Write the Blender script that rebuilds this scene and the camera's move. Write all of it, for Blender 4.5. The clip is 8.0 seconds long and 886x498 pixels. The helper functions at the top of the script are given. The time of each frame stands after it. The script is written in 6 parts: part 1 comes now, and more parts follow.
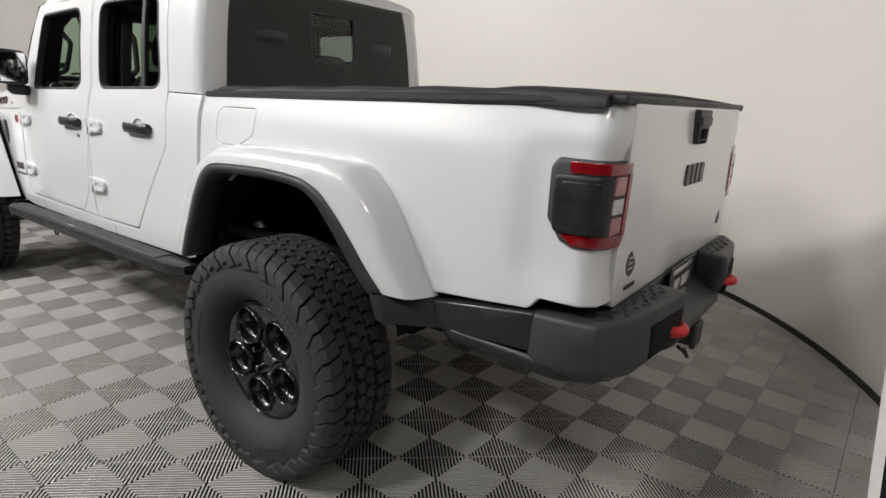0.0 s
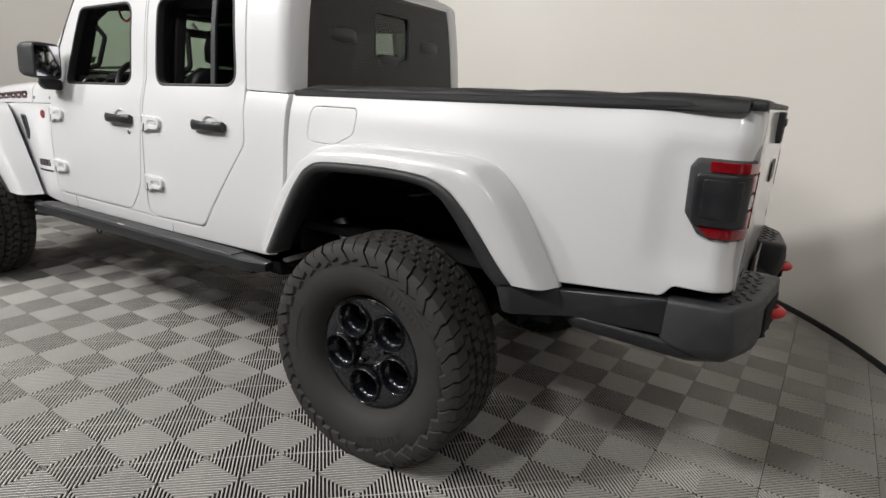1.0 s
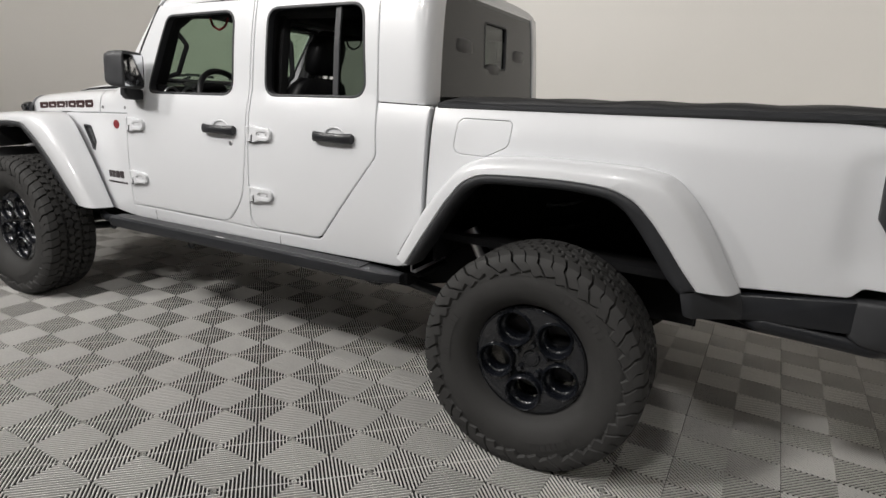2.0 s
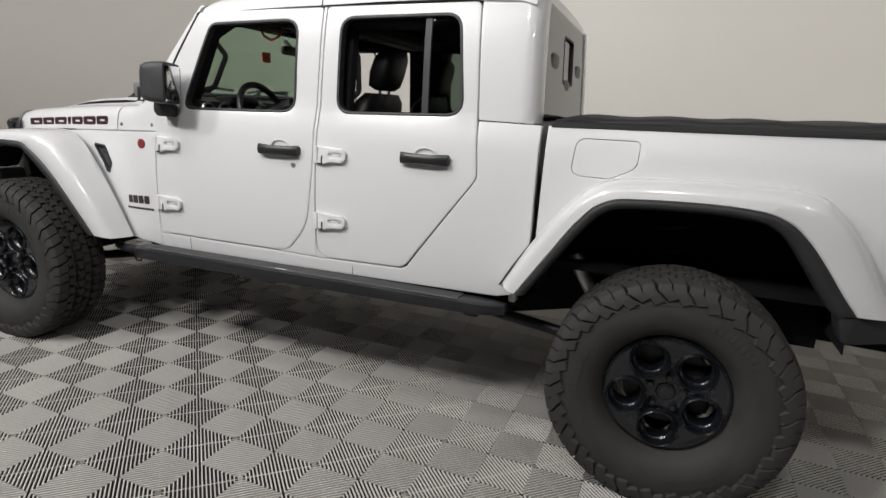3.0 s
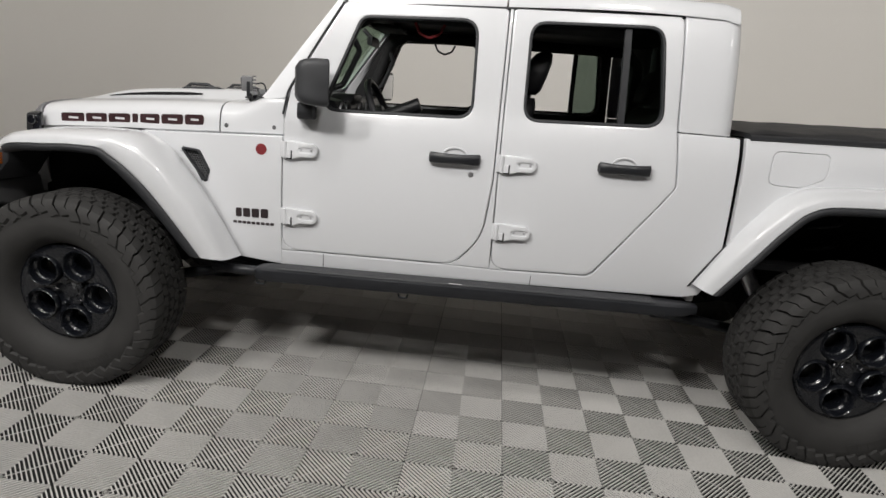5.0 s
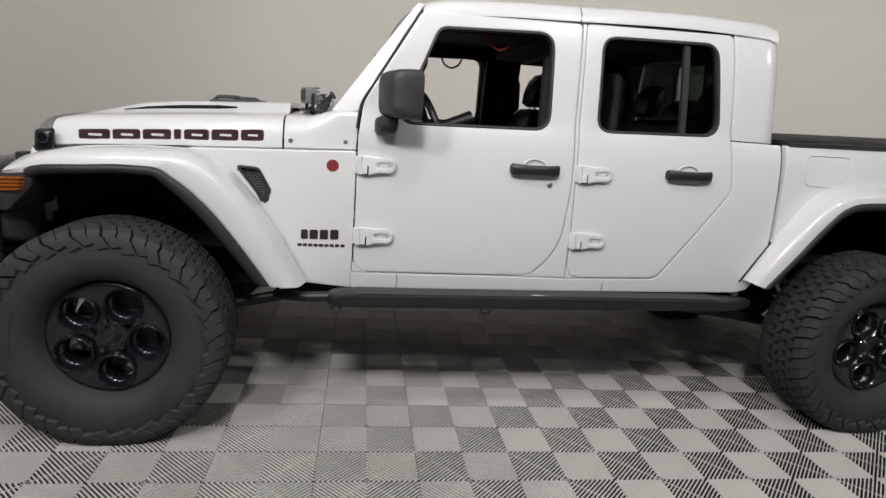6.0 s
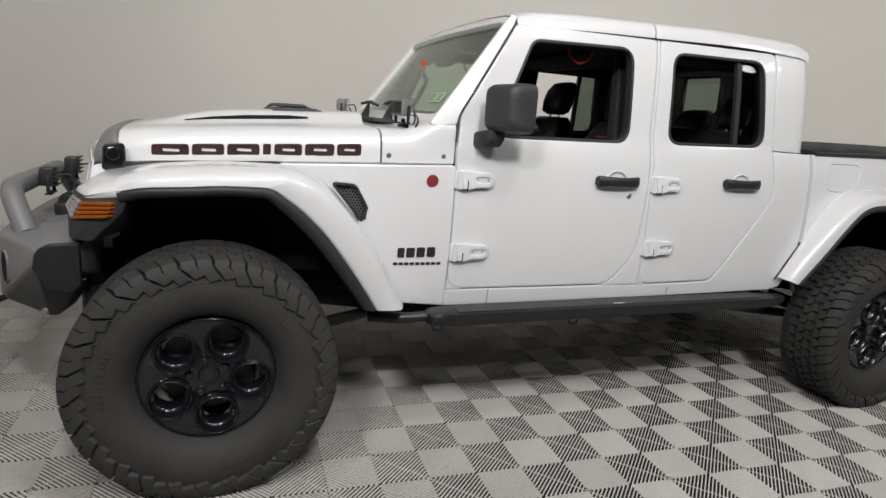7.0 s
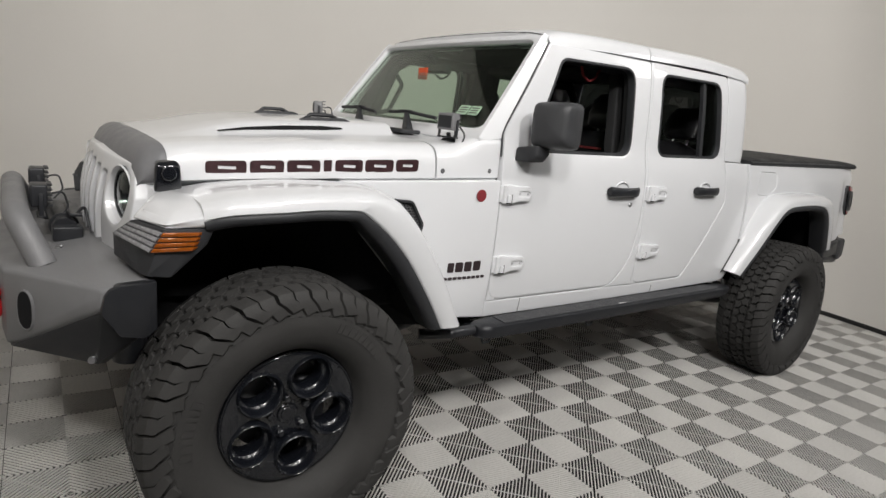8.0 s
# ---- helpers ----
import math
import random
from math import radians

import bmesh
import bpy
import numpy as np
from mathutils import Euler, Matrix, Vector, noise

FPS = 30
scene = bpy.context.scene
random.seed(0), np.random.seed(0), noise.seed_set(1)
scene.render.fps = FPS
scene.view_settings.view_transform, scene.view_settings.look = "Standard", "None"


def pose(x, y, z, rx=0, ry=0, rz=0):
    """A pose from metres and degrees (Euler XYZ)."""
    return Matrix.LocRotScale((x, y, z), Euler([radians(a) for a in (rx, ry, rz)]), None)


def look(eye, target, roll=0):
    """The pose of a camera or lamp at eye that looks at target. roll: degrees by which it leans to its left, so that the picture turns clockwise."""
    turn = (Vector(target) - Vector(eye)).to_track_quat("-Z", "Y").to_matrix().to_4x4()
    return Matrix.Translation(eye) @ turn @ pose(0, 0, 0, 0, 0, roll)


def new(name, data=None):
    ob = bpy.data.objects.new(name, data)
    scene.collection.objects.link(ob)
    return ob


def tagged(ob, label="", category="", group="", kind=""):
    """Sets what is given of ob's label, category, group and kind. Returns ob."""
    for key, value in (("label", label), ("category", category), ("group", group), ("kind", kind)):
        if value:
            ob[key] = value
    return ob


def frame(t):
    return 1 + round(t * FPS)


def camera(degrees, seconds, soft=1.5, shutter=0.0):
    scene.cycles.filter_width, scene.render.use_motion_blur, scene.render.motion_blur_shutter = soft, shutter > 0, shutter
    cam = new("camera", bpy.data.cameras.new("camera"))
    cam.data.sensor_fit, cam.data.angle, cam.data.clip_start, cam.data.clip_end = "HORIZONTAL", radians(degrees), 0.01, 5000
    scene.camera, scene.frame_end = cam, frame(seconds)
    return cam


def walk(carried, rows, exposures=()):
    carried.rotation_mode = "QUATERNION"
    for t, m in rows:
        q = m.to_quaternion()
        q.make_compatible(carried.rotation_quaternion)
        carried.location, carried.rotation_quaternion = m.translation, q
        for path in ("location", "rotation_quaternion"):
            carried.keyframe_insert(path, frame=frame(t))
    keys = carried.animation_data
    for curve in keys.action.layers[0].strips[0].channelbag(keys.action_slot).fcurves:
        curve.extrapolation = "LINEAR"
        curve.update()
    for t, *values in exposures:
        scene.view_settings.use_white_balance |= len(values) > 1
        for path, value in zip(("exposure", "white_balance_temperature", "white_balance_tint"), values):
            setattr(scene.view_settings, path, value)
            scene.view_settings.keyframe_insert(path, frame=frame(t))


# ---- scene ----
cam = camera(74.2, 8.0)
PATH = [
    (0, (1.703, -2.144, 1.428), (0.566, -0.581, 0.918), 3.2),
    (0.5, (1.522, -2.419, 1.433), (0.472, -0.802, 0.903), 2.9),
    (1, (1.29, -2.555, 1.433), (0.303, -0.898, 0.905), 3.6),
    (1.5, (0.961, -2.82, 1.434), (0.02, -1.135, 0.91), 3.6),
    (2, (0.622, -2.963, 1.441), (-0.237, -1.235, 0.917), 3.4),
    (2.2, (0.501, -2.967, 1.45), (-0.327, -1.222, 0.932), 3.4),
    (3.3, (-0.374, -3.118, 1.427), (-0.95, -1.263, 0.951), 3.8),
    (3.5, (-0.523, -3.138, 1.44), (-1.055, -1.271, 0.961), 4.1),
    (4, (-0.96, -3.283, 1.459), (-1.364, -1.39, 0.957), 4.3),
    (4.5, (-1.342, -3.343, 1.449), (-1.599, -1.431, 0.923), 4.7),
    (4.7, (-1.474, -3.338, 1.478), (-1.661, -1.422, 0.934), 4.9),
    (5.8, (-2.42, -3.259, 1.388), (-2.142, -1.329, 0.942), 4.8),
    (6, (-2.608, -3.228, 1.376), (-2.25, -1.31, 0.935), 4.8),
    (6.5, (-3.1, -3.103, 1.411), (-2.55, -1.233, 0.963), 5.2),
    (7, (-3.442, -2.944, 1.382), (-2.719, -1.13, 0.952), 5.2),
    (7.5, (-3.875, -2.76, 1.408), (-2.911, -1.059, 0.987), 6.4),
    (8, (-4.169, -2.533, 1.405), (-2.979, -0.98, 0.988), 6.6),
]
walk(cam, [(t, look(eye, target, roll)) for t, eye, target, roll in PATH], [(0.0, 0.38), (1.0, 0.28), (2.0, 0.12), (3.5, -0.06), (4.5, -0.14), (6.5, -0.10), (8.0, 0.0)])

# ---- exposure, sky, lights ----
world = bpy.data.worlds.new("world")
scene.world = world
world.use_nodes = True
world.node_tree.nodes["Background"].inputs[0].default_value = (0.9, 0.93, 1.0, 1)
world.node_tree.nodes["Background"].inputs[1].default_value = 0.003


def round_lamp(name, at, target, size, watts, colour=(1.0, 0.975, 0.945)):
    light = bpy.data.lights.new(name, "AREA")
    light.shape, light.size, light.energy, light.color = "DISK", size, watts, colour
    ob = new(name, light)
    ob.matrix_world = look(at, target)
    return ob


# unseen lamps: the first two follow the cast shadows, four are added to brighten
LAMPS = [(-5.2, -4.1, 4.3), (-3.2, -4.7, 4.4), (-0.2, -4.4, 4.5), (2.5, -3.5, 3.7), (-4.6, -2.6, 4.4), (-2.6, -2.6, 4.4)]
WATTS = [138, 164, 84, 18, 20, 50]
SIZES = [0.7, 0.7, 0.6, 0.7, 0.6, 0.6]
AIMS = [(-2.4, 0.6, 1.0), (-0.8, 0.6, 1.0), (0.5, 0.0, 1.2), (1.2, 0.2, 1.0), (-3.6, -1.4, 0.0), (-1.4, -1.4, 0.0)]

# ---- materials ----


def nodes_of(name):
    m = bpy.data.materials.new(name)
    m.use_nodes = True
    nt = m.node_tree
    return m, nt, nt.nodes["Principled BSDF"]


def noise_node(nt, scale, detail=3.0, rough=0.55, coords="Object"):
    tc = nt.nodes.new("ShaderNodeTexCoord")
    n = nt.nodes.new("ShaderNodeTexNoise")
    n.inputs["Scale"].default_value, n.inputs["Detail"].default_value, n.inputs["Roughness"].default_value = scale, detail, rough
    nt.links.new(tc.outputs[coords], n.inputs["Vector"])
    return n


def ramp_node(nt, source, stops):
    r = nt.nodes.new("ShaderNodeValToRGB")
    while len(r.color_ramp.elements) < len(stops):
        r.color_ramp.elements.new(0.5)
    for e, (p, c) in zip(r.color_ramp.elements, stops):
        e.position, e.color = p, (*c, 1) if len(c) == 3 else c
    nt.links.new(source, r.inputs["Fac"])
    return r


def surface(name, colour, rough, metal=0.0, vary=0.12, scale=4.0, fine=120.0, bump=0.0, coat=0.0, rough_vary=0.08, spec=0.5):
    """A plain surface with large and fine variation of colour and gloss, and a fine relief."""
    m, nt, b = nodes_of(name)
    big, small = noise_node(nt, scale), noise_node(nt, fine, 2.0)
    mix = nt.nodes.new("ShaderNodeMix")
    mix.data_type = "FLOAT"
    mix.inputs[0].default_value = 0.4
    nt.links.new(big.outputs["Fac"], mix.inputs[2])
    nt.links.new(small.outputs["Fac"], mix.inputs[3])
    lo, hi = [c * (1 - vary) for c in colour], [min(1, c * (1 + vary)) for c in colour]
    r = ramp_node(nt, mix.outputs[0], [(0.3, lo), (0.7, hi)])
    nt.links.new(r.outputs[0], b.inputs["Base Color"])
    rr = ramp_node(nt, big.outputs["Fac"], [(0.3, [max(0.02, rough - rough_vary)] * 3), (0.7, [min(1, rough + rough_vary)] * 3)])
    nt.links.new(rr.outputs[0], b.inputs["Roughness"])
    b.inputs["Metallic"].default_value = metal
    b.inputs["Specular IOR Level"].default_value = spec
    if coat:
        b.inputs["Coat Weight"].default_value, b.inputs["Coat Roughness"].default_value = coat, 0.04
    if bump:
        bp = nt.nodes.new("ShaderNodeBump")
        bp.inputs["Strength"].default_value, bp.inputs["Distance"].default_value = bump, 0.002
        nt.links.new(small.outputs["Fac"], bp.inputs["Height"])
        nt.links.new(bp.outputs[0], b.inputs["Normal"])
    return m


def glass(name, colour, rough=0.02, alpha=None):
    """Thin car glass: a tinted see-through sheet with a real gloss."""
    m, nt, b = nodes_of(name)
    nt.nodes.remove(b)
    out = nt.nodes["Material Output"]
    tr, gl, mix, lw, pw, ml = (nt.nodes.new(k) for k in ("ShaderNodeBsdfTransparent", "ShaderNodeBsdfGlossy", "ShaderNodeMixShader", "ShaderNodeLayerWeight", "ShaderNodeMath", "ShaderNodeMath"))
    tr.inputs[0].default_value = (*colour, 1)
    gl.inputs["Roughness"].default_value = rough
    lw.inputs[0].default_value = 0.5
    pw.operation, ml.operation = "POWER", "MULTIPLY_ADD"
    pw.inputs[1].default_value, ml.inputs[1].default_value, ml.inputs[2].default_value = 4.0, 0.85, 0.04
    nt.links.new(lw.outputs["Facing"], pw.inputs[0])
    nt.links.new(pw.outputs[0], ml.inputs[0])
    nt.links.new(ml.outputs[0], mix.inputs[0])
    nt.links.new(tr.outputs[0], mix.inputs[1])
    nt.links.new(gl.outputs[0], mix.inputs[2])
    nt.links.new(mix.outputs[0], out.inputs[0])
    return m


WHITE = surface("white_paint", (0.69, 0.697, 0.715), 0.32, vary=0.015, scale=1.5, fine=300, coat=0.8, rough_vary=0.04)
BLACK_TRIM = surface("black_textured_plastic", (0.022, 0.023, 0.026), 0.55, vary=0.25, scale=9, fine=900, bump=0.25)
GREY_TRIM = surface("weathered_grey_plastic", (0.034, 0.035, 0.038), 0.5, vary=0.2, scale=14, fine=900, bump=0.3)
GLOSS_BLACK = surface("gloss_black_paint", (0.008, 0.009, 0.012), 0.22, vary=0.2, coat=0.6)
RIM_BLACK = surface("satin_black_alloy", (0.007, 0.008, 0.011), 0.24, metal=0.0, vary=0.2, coat=0.6, spec=0.5, scale=20)
RUBBER = surface("tyre_rubber", (0.031, 0.030, 0.029), 0.75, vary=0.3, scale=12, fine=260, bump=0.35)
DARK = surface("dark_underbody", (0.009, 0.009, 0.010), 0.85, vary=0.4, scale=8, fine=60, bump=0.4, spec=0.2)
CARPET = surface("black_cabin_lining", (0.012, 0.012, 0.013), 0.85, vary=0.3, scale=20, fine=400, bump=0.3)
LEATHER = surface("black_leather", (0.014, 0.014, 0.016), 0.42, vary=0.25, scale=14, fine=500, bump=0.3)
VINYL = surface("black_vinyl_cover", (0.018, 0.018, 0.019), 0.62, vary=0.25, scale=6, fine=700, bump=0.4)
STEEL_BLACK = surface("powder_coated_steel", (0.115, 0.115, 0.12), 0.42, vary=0.15, scale=10, fine=800, bump=0.25)
STEEL_DARK = surface("satin_black_steel", (0.016, 0.017, 0.02), 0.38, vary=0.2, scale=10, fine=600, bump=0.15)
CORD_RED = surface("red_cord", (0.20, 0.012, 0.016), 0.8, vary=0.8, scale=90)
RED = surface("red_paint", (0.55, 0.012, 0.016), 0.4, vary=0.1, scale=20)
METAL = surface("zinc_plated_steel", (0.5, 0.5, 0.52), 0.35, metal=1.0, vary=0.15, scale=30)
CHROME = surface("chrome", (0.75, 0.76, 0.78), 0.08, metal=1.0, vary=0.03)
EMBLEM = surface("maroon_black_vinyl", (0.035, 0.012, 0.014), 0.45, vary=0.5, scale=26, fine=300)
BADGE_RED = surface("dark_red_badge", (0.22, 0.03, 0.035), 0.4, vary=0.4, scale=60)
EMBLEM_DARK = surface("dark_badge_plastic", (0.03, 0.02, 0.022), 0.4, vary=0.2)
LENS_RED = surface("red_lens", (0.21, 0.005, 0.010), 0.12, vary=0.15, scale=60, coat=0.5)
LENS_CLEAR = surface("milky_lens", (0.55, 0.53, 0.55), 0.15, vary=0.1, scale=60, coat=0.5)
LENS_PINK = surface("pale_red_lens", (0.36, 0.14, 0.15), 0.15, vary=0.15, scale=60, coat=0.5)
LENS_SMOKE = surface("smoked_clear_lens", (0.22, 0.22, 0.23), 0.12, vary=0.3, scale=60, coat=0.6)
LENS_AMBER = surface("amber_lens", (0.26, 0.065, 0.006), 0.15, vary=0.2, scale=70, coat=0.5)
TILE = surface("light_grey_plastic_tile", (0.64, 0.625, 0.600), 0.75, vary=0.12, scale=2.2, fine=90, rough_vary=0.1, spec=0.15)
_nt = TILE.node_tree
_info, _mul, _mix = _nt.nodes.new("ShaderNodeObjectInfo"), _nt.nodes.new("ShaderNodeMapRange"), _nt.nodes.new("ShaderNodeVectorMath")
_mul.inputs["To Min"].default_value, _mul.inputs["To Max"].default_value = 0.93, 1.04
_mix.operation = "SCALE"
_b = _nt.nodes["Principled BSDF"]
_from = _b.inputs["Base Color"].links[0].from_socket
_nt.links.new(_info.outputs["Random"], _mul.inputs["Value"])
_nt.links.new(_mul.outputs[0], _mix.inputs["Scale"])
_nt.links.new(_from, _mix.inputs[0])
_nt.links.new(_mix.outputs[0], _b.inputs["Base Color"])
SLAB = surface("dark_slab", (0.006, 0.006, 0.006), 0.9, vary=0.3)
WALL = surface("beige_wall_paint", (0.80, 0.775, 0.735), 0.45, vary=0.03, scale=0.7, fine=160, bump=0.05)
# unseen hall surround, coloured dark to limit bounced light
CEILING = surface("dim_surround", (0.24, 0.238, 0.232), 0.85, vary=0.04, scale=0.6)
ROOM = surface("dark_surround", (0.12, 0.118, 0.114), 0.85, vary=0.04, scale=0.6)
SKIRT = surface("black_skirting", (0.015, 0.015, 0.016), 0.6)
CLEAR_GLASS = glass("clear_glass", (0.66, 0.76, 0.67))
BUMPER_GREY = surface("grey_powder_coated_steel", (0.17, 0.17, 0.175), 0.45, vary=0.12, scale=10, fine=800, bump=0.25)
TINT_GLASS = glass("tinted_glass", (0.40, 0.45, 0.41))
DARK_GLASS = glass("dark_privacy_glass", (0.11, 0.12, 0.115))
GREEN_GLASS = glass("green_tinted_glass", (0.62, 0.72, 0.66))

# ---- building helpers ----


def part(name, bm, material, parent=None, label="", angle=35, own=False):
    """Links a bmesh as one mesh object under a thing or a part."""
    me = bpy.data.meshes.new(name)
    bm.to_mesh(me)
    if not own:
        bm.free()
    me.polygons.foreach_set("use_smooth", [True] * len(me.polygons))
    me.set_sharp_from_angle(angle=radians(angle))
    me.materials.append(material)
    ob = new(name, me)
    if parent:
        ob.parent = parent
    if label:
        ob["label"] = label
    return ob


def flipped(bm):
    """A copy of a bmesh, mirrored across the truck's middle."""
    c = bm.copy()
    for v in c.verts:
        v.co.y = -v.co.y
    bmesh.ops.reverse_faces(c, faces=c.faces[:])
    return c


def pair(name, bm, material, parent, label="", angle=35):
    """The same part on the driver's and on the passenger's side."""
    other = flipped(bm)
    return part(name, bm, material, parent, label, angle), part(name, other, material, parent, label, angle)


def joined(*bms):
    out = bmesh.new()
    for b in bms:
        me = bpy.data.meshes.new("join")
        b.to_mesh(me)
        b.free()
        out.from_mesh(me)
        bpy.data.meshes.remove(me)
    return out


def moved(bm, m):
    bm.transform(m)
    return bm


def block(x0, x1, y0, y1, z0, z1, bevel=0.01, segments=3):
    """A box between two corners with rounded edges."""
    bm = bmesh.new()
    bmesh.ops.create_cube(bm, size=1)
    bm.transform(Matrix.Translation(((x0 + x1) / 2, (y0 + y1) / 2, (z0 + z1) / 2)) @ Matrix.Diagonal((abs(x1 - x0), abs(y1 - y0), abs(z1 - z0), 1)))
    if bevel:
        bmesh.ops.bevel(bm, geom=bm.edges[:], offset=bevel, segments=segments, profile=0.5, affect="EDGES", clamp_overlap=True)
    return bm


def hull(points, bevel=0.0, segments=2):
    """The convex body round some corners, with rounded edges."""
    bm = bmesh.new()
    for p in points:
        bm.verts.new(p)
    bmesh.ops.convex_hull(bm, input=bm.verts[:])
    bmesh.ops.dissolve_limit(bm, angle_limit=radians(2), verts=bm.verts[:], edges=bm.edges[:])
    if bevel:
        bmesh.ops.bevel(bm, geom=bm.edges[:], offset=bevel, segments=segments, profile=0.5, affect="EDGES", clamp_overlap=True)
    bmesh.ops.recalc_face_normals(bm, faces=bm.faces[:])
    return bm


def loft(rings, close_ring=True, caps=True, close_path=False):
    """Skins a row of rings of points."""
    bm = bmesh.new()
    vs = [[bm.verts.new(p) for p in r] for r in rings]
    n = len(vs[0])
    for a, b in zip(vs, vs[1:] + ([vs[0]] if close_path else [])):
        for i in range(n if close_ring else n - 1):
            j = (i + 1) % n
            bm.faces.new((a[i], a[j], b[j], b[i]))
    if caps and close_ring and not close_path:
        bm.faces.new(vs[0][::-1])
        bm.faces.new(vs[-1])
    bmesh.ops.recalc_face_normals(bm, faces=bm.faces[:])
    return bm


def smooth_path(points, r=0.05, n=6, closed=False):
    """A polyline with its corners rounded by r (one radius, or one a corner)."""
    pts = [Vector(p) for p in points]
    rs = r if isinstance(r, (list, tuple)) else [r] * len(pts)
    out = []
    for i, p in enumerate(pts):
        if not closed and i in (0, len(pts) - 1):
            out.append(p)
            continue
        a, b = pts[i - 1] - p, pts[(i + 1) % len(pts)] - p
        la, lb = a.length, b.length
        ang = a.angle(b)
        d = min(rs[i] / max(math.tan(ang / 2), 1e-3), la * 0.48, lb * 0.48)
        if d < 1e-4 or rs[i] == 0:
            out.append(p)
            continue
        s, e = p + a * (d / la), p + b * (d / lb)
        for k in range(n + 1):
            t = k / n
            out.append(s * (1 - t) ** 2 + p * 2 * t * (1 - t) + e * t * t)
    return out


def resampled(loop, step):
    """Splits long edges of a closed 2D loop."""
    out = []
    for i, p in enumerate(loop):
        q = loop[(i + 1) % len(loop)]
        k = max(1, math.ceil((q - p).length / step))
        out += [p.lerp(q, j / k) for j in range(k)]
    return out


def tube(points, r, n=12, bend=0.05, closed=False):
    """A round bar along a path."""
    path = smooth_path(points, bend, 5, closed)
    rings, up = [], None
    for i, p in enumerate(path):
        if closed:
            t = (path[(i + 1) % len(path)] - path[i - 1]).normalized()
        else:
            t = (path[min(i + 1, len(path) - 1)] - path[max(i - 1, 0)]).normalized()
        if up is None:
            up = t.orthogonal().normalized()
        up = (up - t * up.dot(t)).normalized()
        side = t.cross(up)
        rad = r[i] if isinstance(r, list) else r
        rings.append([p + (up * math.cos(a) + side * math.sin(a)) * rad for a in (2 * math.pi * k / n for k in range(n))])
    return loft(rings, close_path=closed)


def turned(profile, n=48, axis="y", closed=False):
    """Turns a profile of (radius, along) about the y axis."""
    rings = []
    for k in range(n):
        a = 2 * math.pi * k / n
        rings.append([(r * math.cos(a), h, r * math.sin(a)) for r, h in profile])
    return loft(rings, close_ring=closed, caps=False, close_path=True)


def rod(at, axis, r, length, n=20, bevel=0.003):
    """A short cylinder from a point along an axis, with rounded rims."""
    axis = Vector(axis).normalized()
    q = axis.to_track_quat("Y", "Z").to_matrix().to_4x4()
    prof = [(0.0005, 0), (r - bevel, 0), (r, bevel), (r, length - bevel), (r - bevel, length), (0.0005, length)]
    bm = turned(prof, n)
    bmesh.ops.recalc_face_normals(bm, faces=bm.faces[:])
    return moved(bm, Matrix.Translation(at) @ q)


def curve(points):
    """A smooth function through rows of (x, y), flat beyond its ends."""
    xs, ys = [np.array(c, float) for c in zip(*points)]
    h, d = np.diff(xs), np.diff(ys) / np.diff(xs)
    m = np.zeros(len(xs))
    for i in range(1, len(xs) - 1):
        if d[i - 1] * d[i] > 0:
            w1, w2 = 2 * h[i] + h[i - 1], h[i] + 2 * h[i - 1]
            m[i] = (w1 + w2) / (w1 / d[i - 1] + w2 / d[i])
    m[0], m[-1] = d[0], d[-1]

    def f(x):
        if x <= xs[0]:
            return float(ys[0])
        if x >= xs[-1]:
            return float(ys[-1])
        i = int(np.searchsorted(xs, x)) - 1
        t = (x - xs[i]) / h[i]
        return float(ys[i] * (1 + 2 * t) * (1 - t) ** 2 + m[i] * h[i] * t * (1 - t) ** 2 + ys[i + 1] * t * t * (3 - 2 * t) + m[i + 1] * h[i] * t * t * (t - 1))

    return f


def offset_loop(loop, d):
    """Moves a counter-clockwise 2D loop inwards by d; corners that are too tight for it meet in one point."""
    n = len(loop)
    out = []
    for i, p in enumerate(loop):
        a, b = (p - loop[i - 1]), (loop[(i + 1) % n] - p)
        na, nb = Vector((-a.y, a.x)).normalized(), Vector((-b.y, b.x)).normalized()
        m = na + nb
        m = m / max(m.length_squared / 2, 0.35)
        out.append(p + m * d)
    for _ in range(4):
        bad = [(out[(i + 1) % n] - out[i]).dot(loop[(i + 1) % n] - loop[i]) < 0 for i in range(n)]
        if not any(bad) or all(bad):
            break
        i0 = next(i for i in range(n) if not bad[i])
        i = 0
        while i < n:
            k = (i0 + i) % n
            if not bad[k]:
                i += 1
                continue
            j = i
            while bad[(i0 + j) % n]:
                j += 1
            s, e = (i0 + i) % n, (i0 + j) % n
            da, db = loop[s] - loop[s - 1], loop[(e + 1) % n] - loop[e]
            pa, pb = out[s - 1], out[(e + 1) % n]
            cr = da.x * db.y - da.y * db.x
            if abs(cr) > 1e-9:
                t = ((pb.x - pa.x) * db.y - (pb.y - pa.y) * db.x) / cr
                hit = pa + da * t
            else:
                hit = (out[s] + out[e]) / 2
            if (hit - (out[s] + out[e]) / 2).length > 6 * abs(d):
                hit = (out[s] + out[e]) / 2
            for q in range(i, j + 1):
                out[(i0 + q) % n] = hit.copy()
            i = j + 1
    return out


def ccw(loop):
    area = sum(p.x * q.y - q.x * p.y for p, q in zip(loop, loop[1:] + loop[:1]))
    return loop if area > 0 else loop[::-1]


def inside(p, loop):
    hit = False
    for a, b in zip(loop, loop[1:] + loop[:1]):
        if (a.y > p.y) != (b.y > p.y) and p.x < (b.x - a.x) * (p.y - a.y) / (b.y - a.y) + a.x:
            hit = not hit
    return hit


